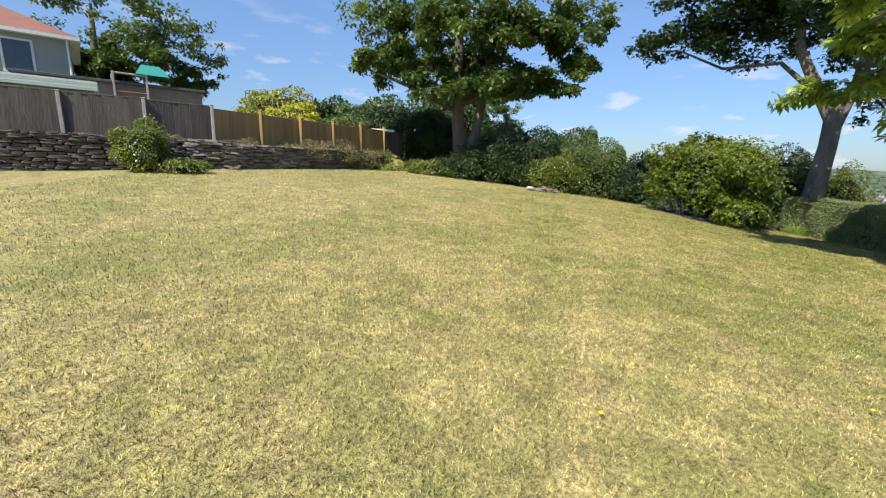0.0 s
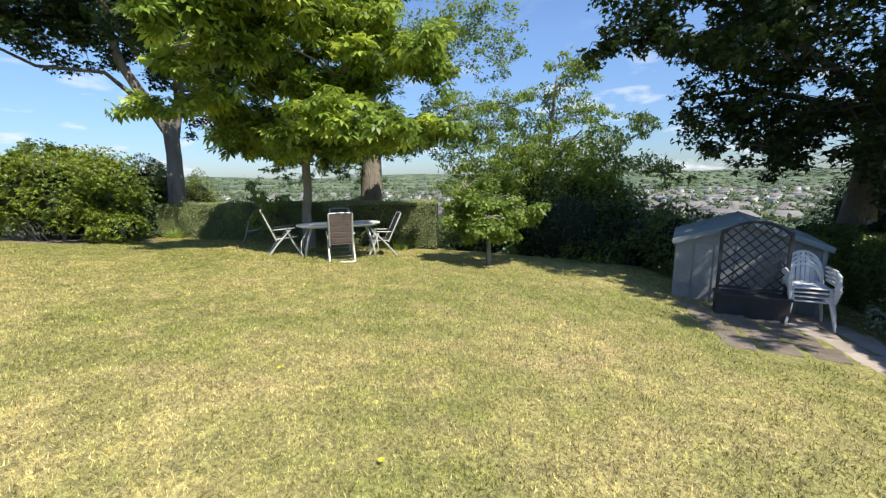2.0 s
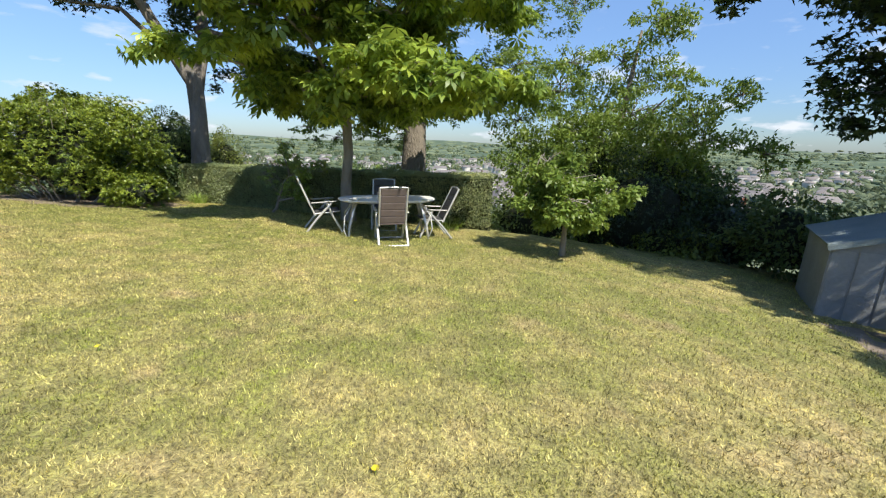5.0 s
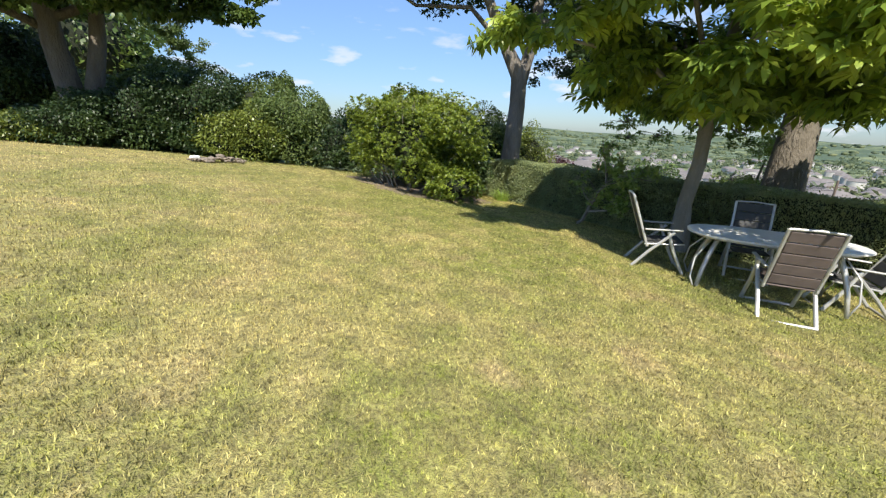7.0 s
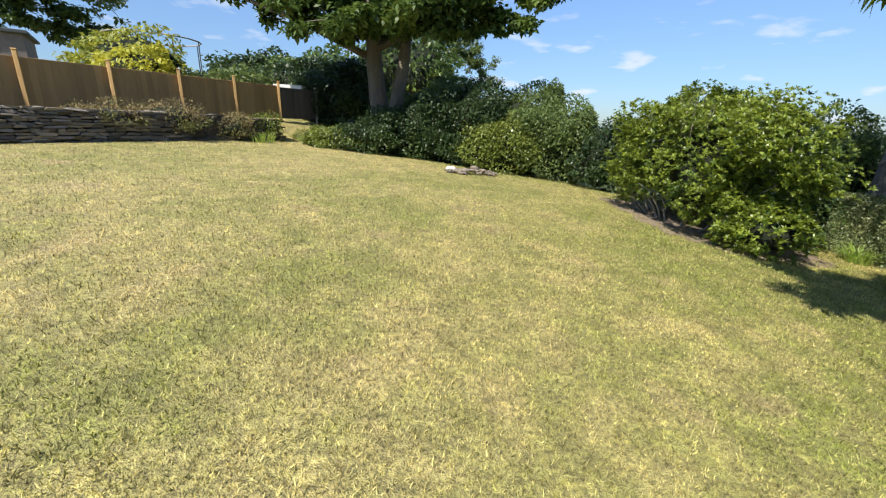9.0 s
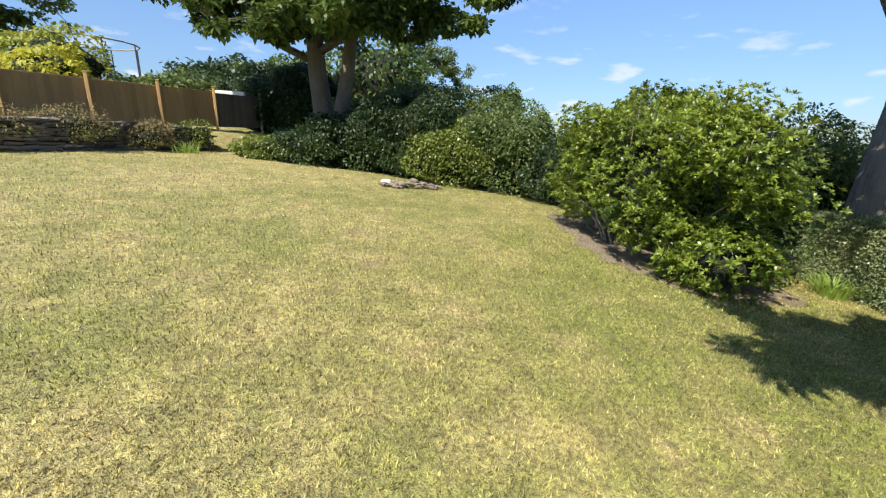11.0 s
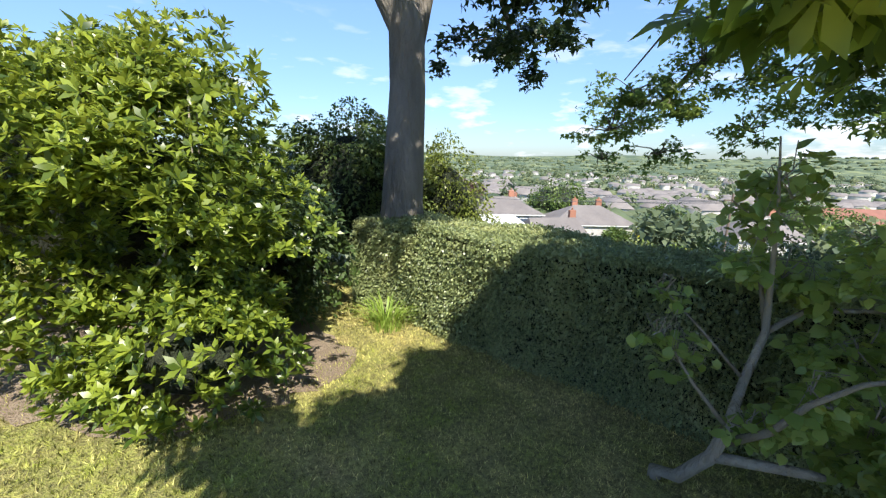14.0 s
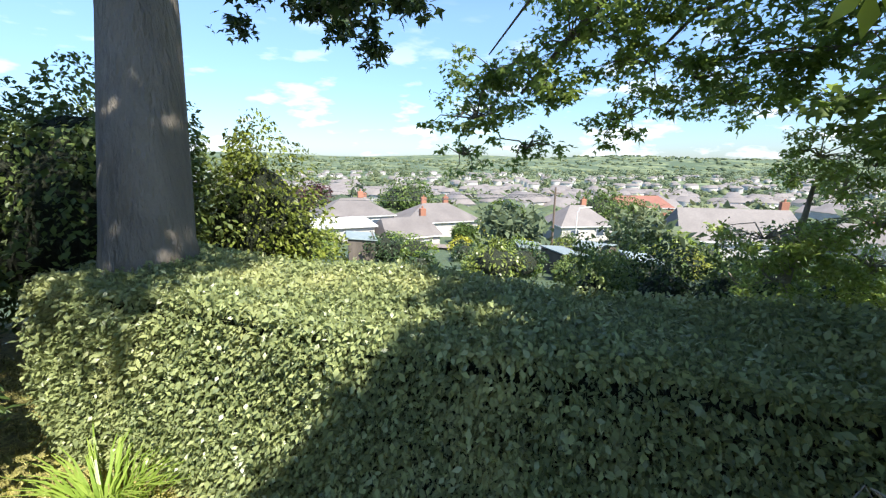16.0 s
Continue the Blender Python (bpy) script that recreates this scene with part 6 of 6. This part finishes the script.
def town():
    rng = np.random.default_rng(17)
    wv, wf, rv, rf = [], [], [], []
    for _ in range(720):
        ah = 130 + 950 * rng.random() ** 1.2
        sd = rng.uniform(-0.75, 1.2) * ah
        if rng.random() > 0.35 + 0.65 * (math.sin(ah * 0.02 + sd * 0.006) > -0.1):
            continue
        x, y = valley(ah, sd)
        g = gz(x, y)
        w, d, h = rng.uniform(8, 20), rng.uniform(7, 10), rng.uniform(4, 7)
        a = rng.uniform(0, math.pi)
        c, s = math.cos(a), math.sin(a)
        R = np.array([[c, s, 0], [-s, c, 0], [0, 0, 1]])
        b = np.array([(i * w / 2, j * d / 2, k) for k in (0, h) for i, j in ((-1, -1), (1, -1), (1, 1), (-1, 1))]) @ R + (x, y, g)
        n = len(wv) * 8
        wv.append(b)
        wf += [(n + i, n + (i + 1) % 4, n + 4 + (i + 1) % 4, n + 4 + i) for i in range(4)]
        t = np.array([(-w / 2 - .4, -d / 2 - .4, h), (w / 2 + .4, -d / 2 - .4, h), (w / 2 + .4, d / 2 + .4, h), (-w / 2 - .4, d / 2 + .4, h), (-w / 2 + 1, 0, h + 2.6), (w / 2 - 1, 0, h + 2.6)]) @ R + (x, y, g)
        n = len(rv) * 6
        rv.append(t)
        rf += [(n, n + 1, n + 5, n + 4), (n + 2, n + 3, n + 4, n + 5), (n + 1, n + 2, n + 5, n + 5), (n + 3, n, n + 4, n + 4)]
    root = tagged(new("distant_town"), "pale houses with grey roofs spread over the valley", "town", kind="stuff")
    link("town_walls", mesh_from("town_walls", np.concatenate(wv), wf), M_RENDER_, root)
    rf = [f if f[2] != f[3] else f for f in rf]
    tri = [(f[0], f[1], f[2]) for f in rf] + [(f[0], f[2], f[3]) for f in rf if f[2] != f[3]]
    link("town_roofs", mesh_from("town_roofs", np.concatenate(rv), tri), M_SLATE, root)


town()
NEAR_VALLEY = [(34, -12, 1.5, M_SYC), (38, -4, 1.7, M_APPLE), (33, 3, 1.4, M_SHRUB), (42, 9, 1.5, M_GOLD), (36, 14, 1.6, M_SYC), (40, 20, 1.6, M_APPLE), (30, 22, 1.7, M_SHRUB), (34, 29, 1.8, M_SYC), (45, -20, 1.8, M_SYC), (28, 9, 1.2, M_SHRUB), (46, 30, 2.0, M_APPLE), (30, -22, 1.6, M_DARK), (47, 2, 1.3, M_GOLD), (38, 40, 2.2, M_SYC), (27, 33, 1.8, M_SHRUB)] + [(22 + (k * 7.3) % 26, -26 + (k * 11.7) % 62, 0.9 + (k * 0.37) % 1.1, (M_SHRUB, M_SYC, M_APPLE, M_DARK, M_IVY)[k % 5]) for k in range(34)] + [(26 + (k * 5.9) % 30, 2 + (k * 8.3) % 34, 0.8 + (k * 0.29) % 1.0, (M_SHRUB, M_APPLE, M_SYC, M_GOLDGREEN)[k % 4]) for k in range(30)]
for k, (ah, sd, r, mt) in enumerate(NEAR_VALLEY):
    bush("slope_shrub", valley(ah, sd), (r * 1.2, r, r * .75), RHOMB, 0.22, mt, "garden shrub on the slope between hedge and houses", 160 + k, n=1300, lift=0.5, core=0.8, lumps=10)
for ah, sd, tn in ((33, 10, 40), (31, 15.5, 12), (46, 18, 70), (50, 8, 25), (37, 8, 20), (41, 15, -10), (34, -7, 35)):
    g = thing("slope_shed", valley(ah, sd), tn, "small pale-roofed garden shed on the slope below", "shed")
    part("wall", box((3.2, 2.2, 2.0), (0, 0, 1.0)), M_GFENCE, g)
    part("roof", box((3.5, 2.5, 0.1), (0, 0, 2.05), (6, 0, 0), 0.02), M_SHEDROOF, g)
for k, (ah, sd, r, mt, lab) in enumerate(((82, -27, 4.5, M_PURPLE, "copper-purple tree among the houses"), (82, -8, 5.5, M_SYC, "broad green tree behind the bungalows"), (62, 7, 1.7, M_GOLD, "golden shrub by the bungalow"), (78, 12, 3.6, M_SYC, "green tree beside the road"), (58, 3.0, 1.6, M_SYC, "small tree beside the bungalow"), (85, 40, 4.4, M_SYC, "green tree between houses"), (48, 27, 2.4, M_APPLE, "yellow-green garden tree on the slope"), (78, 30, 5.0, M_SYC, "tall green tree behind the house"))):
    bush("valley_tree", valley(ah, sd), (r, r, r * .8), RHOMB, 0.5, mt, lab, 120 + k, n=3500, lift=0.7, core=0.85, lumps=12, category="tree")

bm = bmesh.new()
prev = None
for k in range(24):
    ah, sd = 47 + 2.0 * math.sin(k * 0.4), -34 + k * 4.6
    pa, pb = valley(ah - 2.6 + k * 0.5, sd), valley(ah + 2.6 + k * 0.5, sd)
    cur = (bm.verts.new((*pa, gz(*pa) + 0.25)), bm.verts.new((*pb, gz(*pb) + 0.25)))
    if prev:
        bm.faces.new((prev[0], cur[0], cur[1], prev[1]))
    prev = cur
tagged(part("road", bm, M_ROAD, None), "pinkish-grey road below the garden", "road", kind="structure")
p0 = valley(55, 15)
o = thing("telegraph_pole", p0, 0, "dark timber telegraph pole with wires below the garden", "pole", z=-12.5)
part("shaft", tube([(0, 0, 0), (0, 0, 10.4)], [0.17, 0.12], 8), M_POLE, o)
part("crossarm", box((0.12, 1.6, 0.12), (0, 0, 9.6), (0, 0, 20)), M_POLE, o)
o = thing("street_lamp", valley(56, 18.5), 100, "white street lamp with curved arm below the garden", "street lamp", z=-12.5)
part("column", tube([(0, 0, 0), (0, 0, 6.8), (-0.3, 0, 7.5), (-1.3, 0, 7.7)], [0.1, 0.07, 0.06, 0.05], 8), M_TRIM, o)
part("lamp_head", box((0.6, 0.25, 0.14), (-1.6, 0, 7.68), bevel=0.03), M_TRIM, o)
for k in range(5):
    w = thing("overhead_wire", p0, 0, "thin overhead wire strung from the pole", "wire", "overhead wires", z=-2.9 - 0.18 * (k % 3))
    q = valley(60 + 8 * k, -30 + 4 * k)
    part("cable", tube([tuple(np.array(p) + 0) for p in bend((0, 0, 0), (q[0] - p0[0], q[1] - p0[1], -1.2), -0.9, 12)], 0.022, 4), M_MESH, w)

# ---- grass ----


def blades():
    rng = np.random.default_rng(3)
    out, n_per = [], 0
    path = np.array([(0.1, 0.1), (0.2, 0.3), (1.7, 2.1), (2.4, 3.3), (3.0, 4.4), (3.8, 5.4), (4.6, 6.2), (5.9, 7.1), (6.9, 7.8), (7.8, 8.5), (9.4, 9.6)])
    n = 3600000
    x = rng.uniform(-8, 12.5, n)
    y = rng.uniform(-5, 20, n)
    d = np.min(np.hypot(x[:, None].astype(np.float32) - path[None, :, 0], y[:, None].astype(np.float32) - path[None, :, 1]), 1)
    keep = rng.random(n) < np.clip(1.0 / (1 + (d / 3.0) ** 2.0), 0.05, 1) * 0.62
    keep &= behind_wall(x, y) < -0.05
    keep &= ~((x > 5.25 + 0.15 * np.sin(y * 9)) & (x < 8.1) & (y < -2.15 + 0.14 * np.sin(x * 7) + 0.3 * (x < 5.7)) & (y > -4.2) & (rng.random(n) < 0.96))
    keep &= ~(((x - 8.95) / 1.35) ** 2 + ((y - 13.5) / 2.2) ** 2 < 1)
    keep &= x < 11.2
    x, y, d = x[keep], y[keep], d[keep]
    n = len(x)
    z = height(x, y)
    a = rng.uniform(0, 2 * np.pi, n)
    grow = 1 + 0.10 * d
    h = rng.uniform(0.009, 0.034, n) * np.clip(grow, 1, 1.35)
    w = rng.uniform(0.0026, 0.0052, n) * (1 + 0.07 * d)
    lean = rng.uniform(0.005, 0.032, n)
    la = rng.uniform(0, 2 * np.pi, n)
    p0 = np.column_stack([x - np.cos(a) * w, y - np.sin(a) * w, z - 0.003])
    p1 = np.column_stack([x + np.cos(a) * w, y + np.sin(a) * w, z - 0.003])
    p2 = np.column_stack([x + np.cos(la) * lean, y + np.sin(la) * lean, z + h])
    v = np.stack([p0, p1, p2], 1).reshape(-1, 3)
    f = np.arange(3 * n).reshape(-1, 3)
    return tagged(link("lawn_grass", mesh_from("lawn_grass", v, f), M_BLADE), "short dry lawn grass, patchy green and straw", "grass", kind="stuff")


blades()
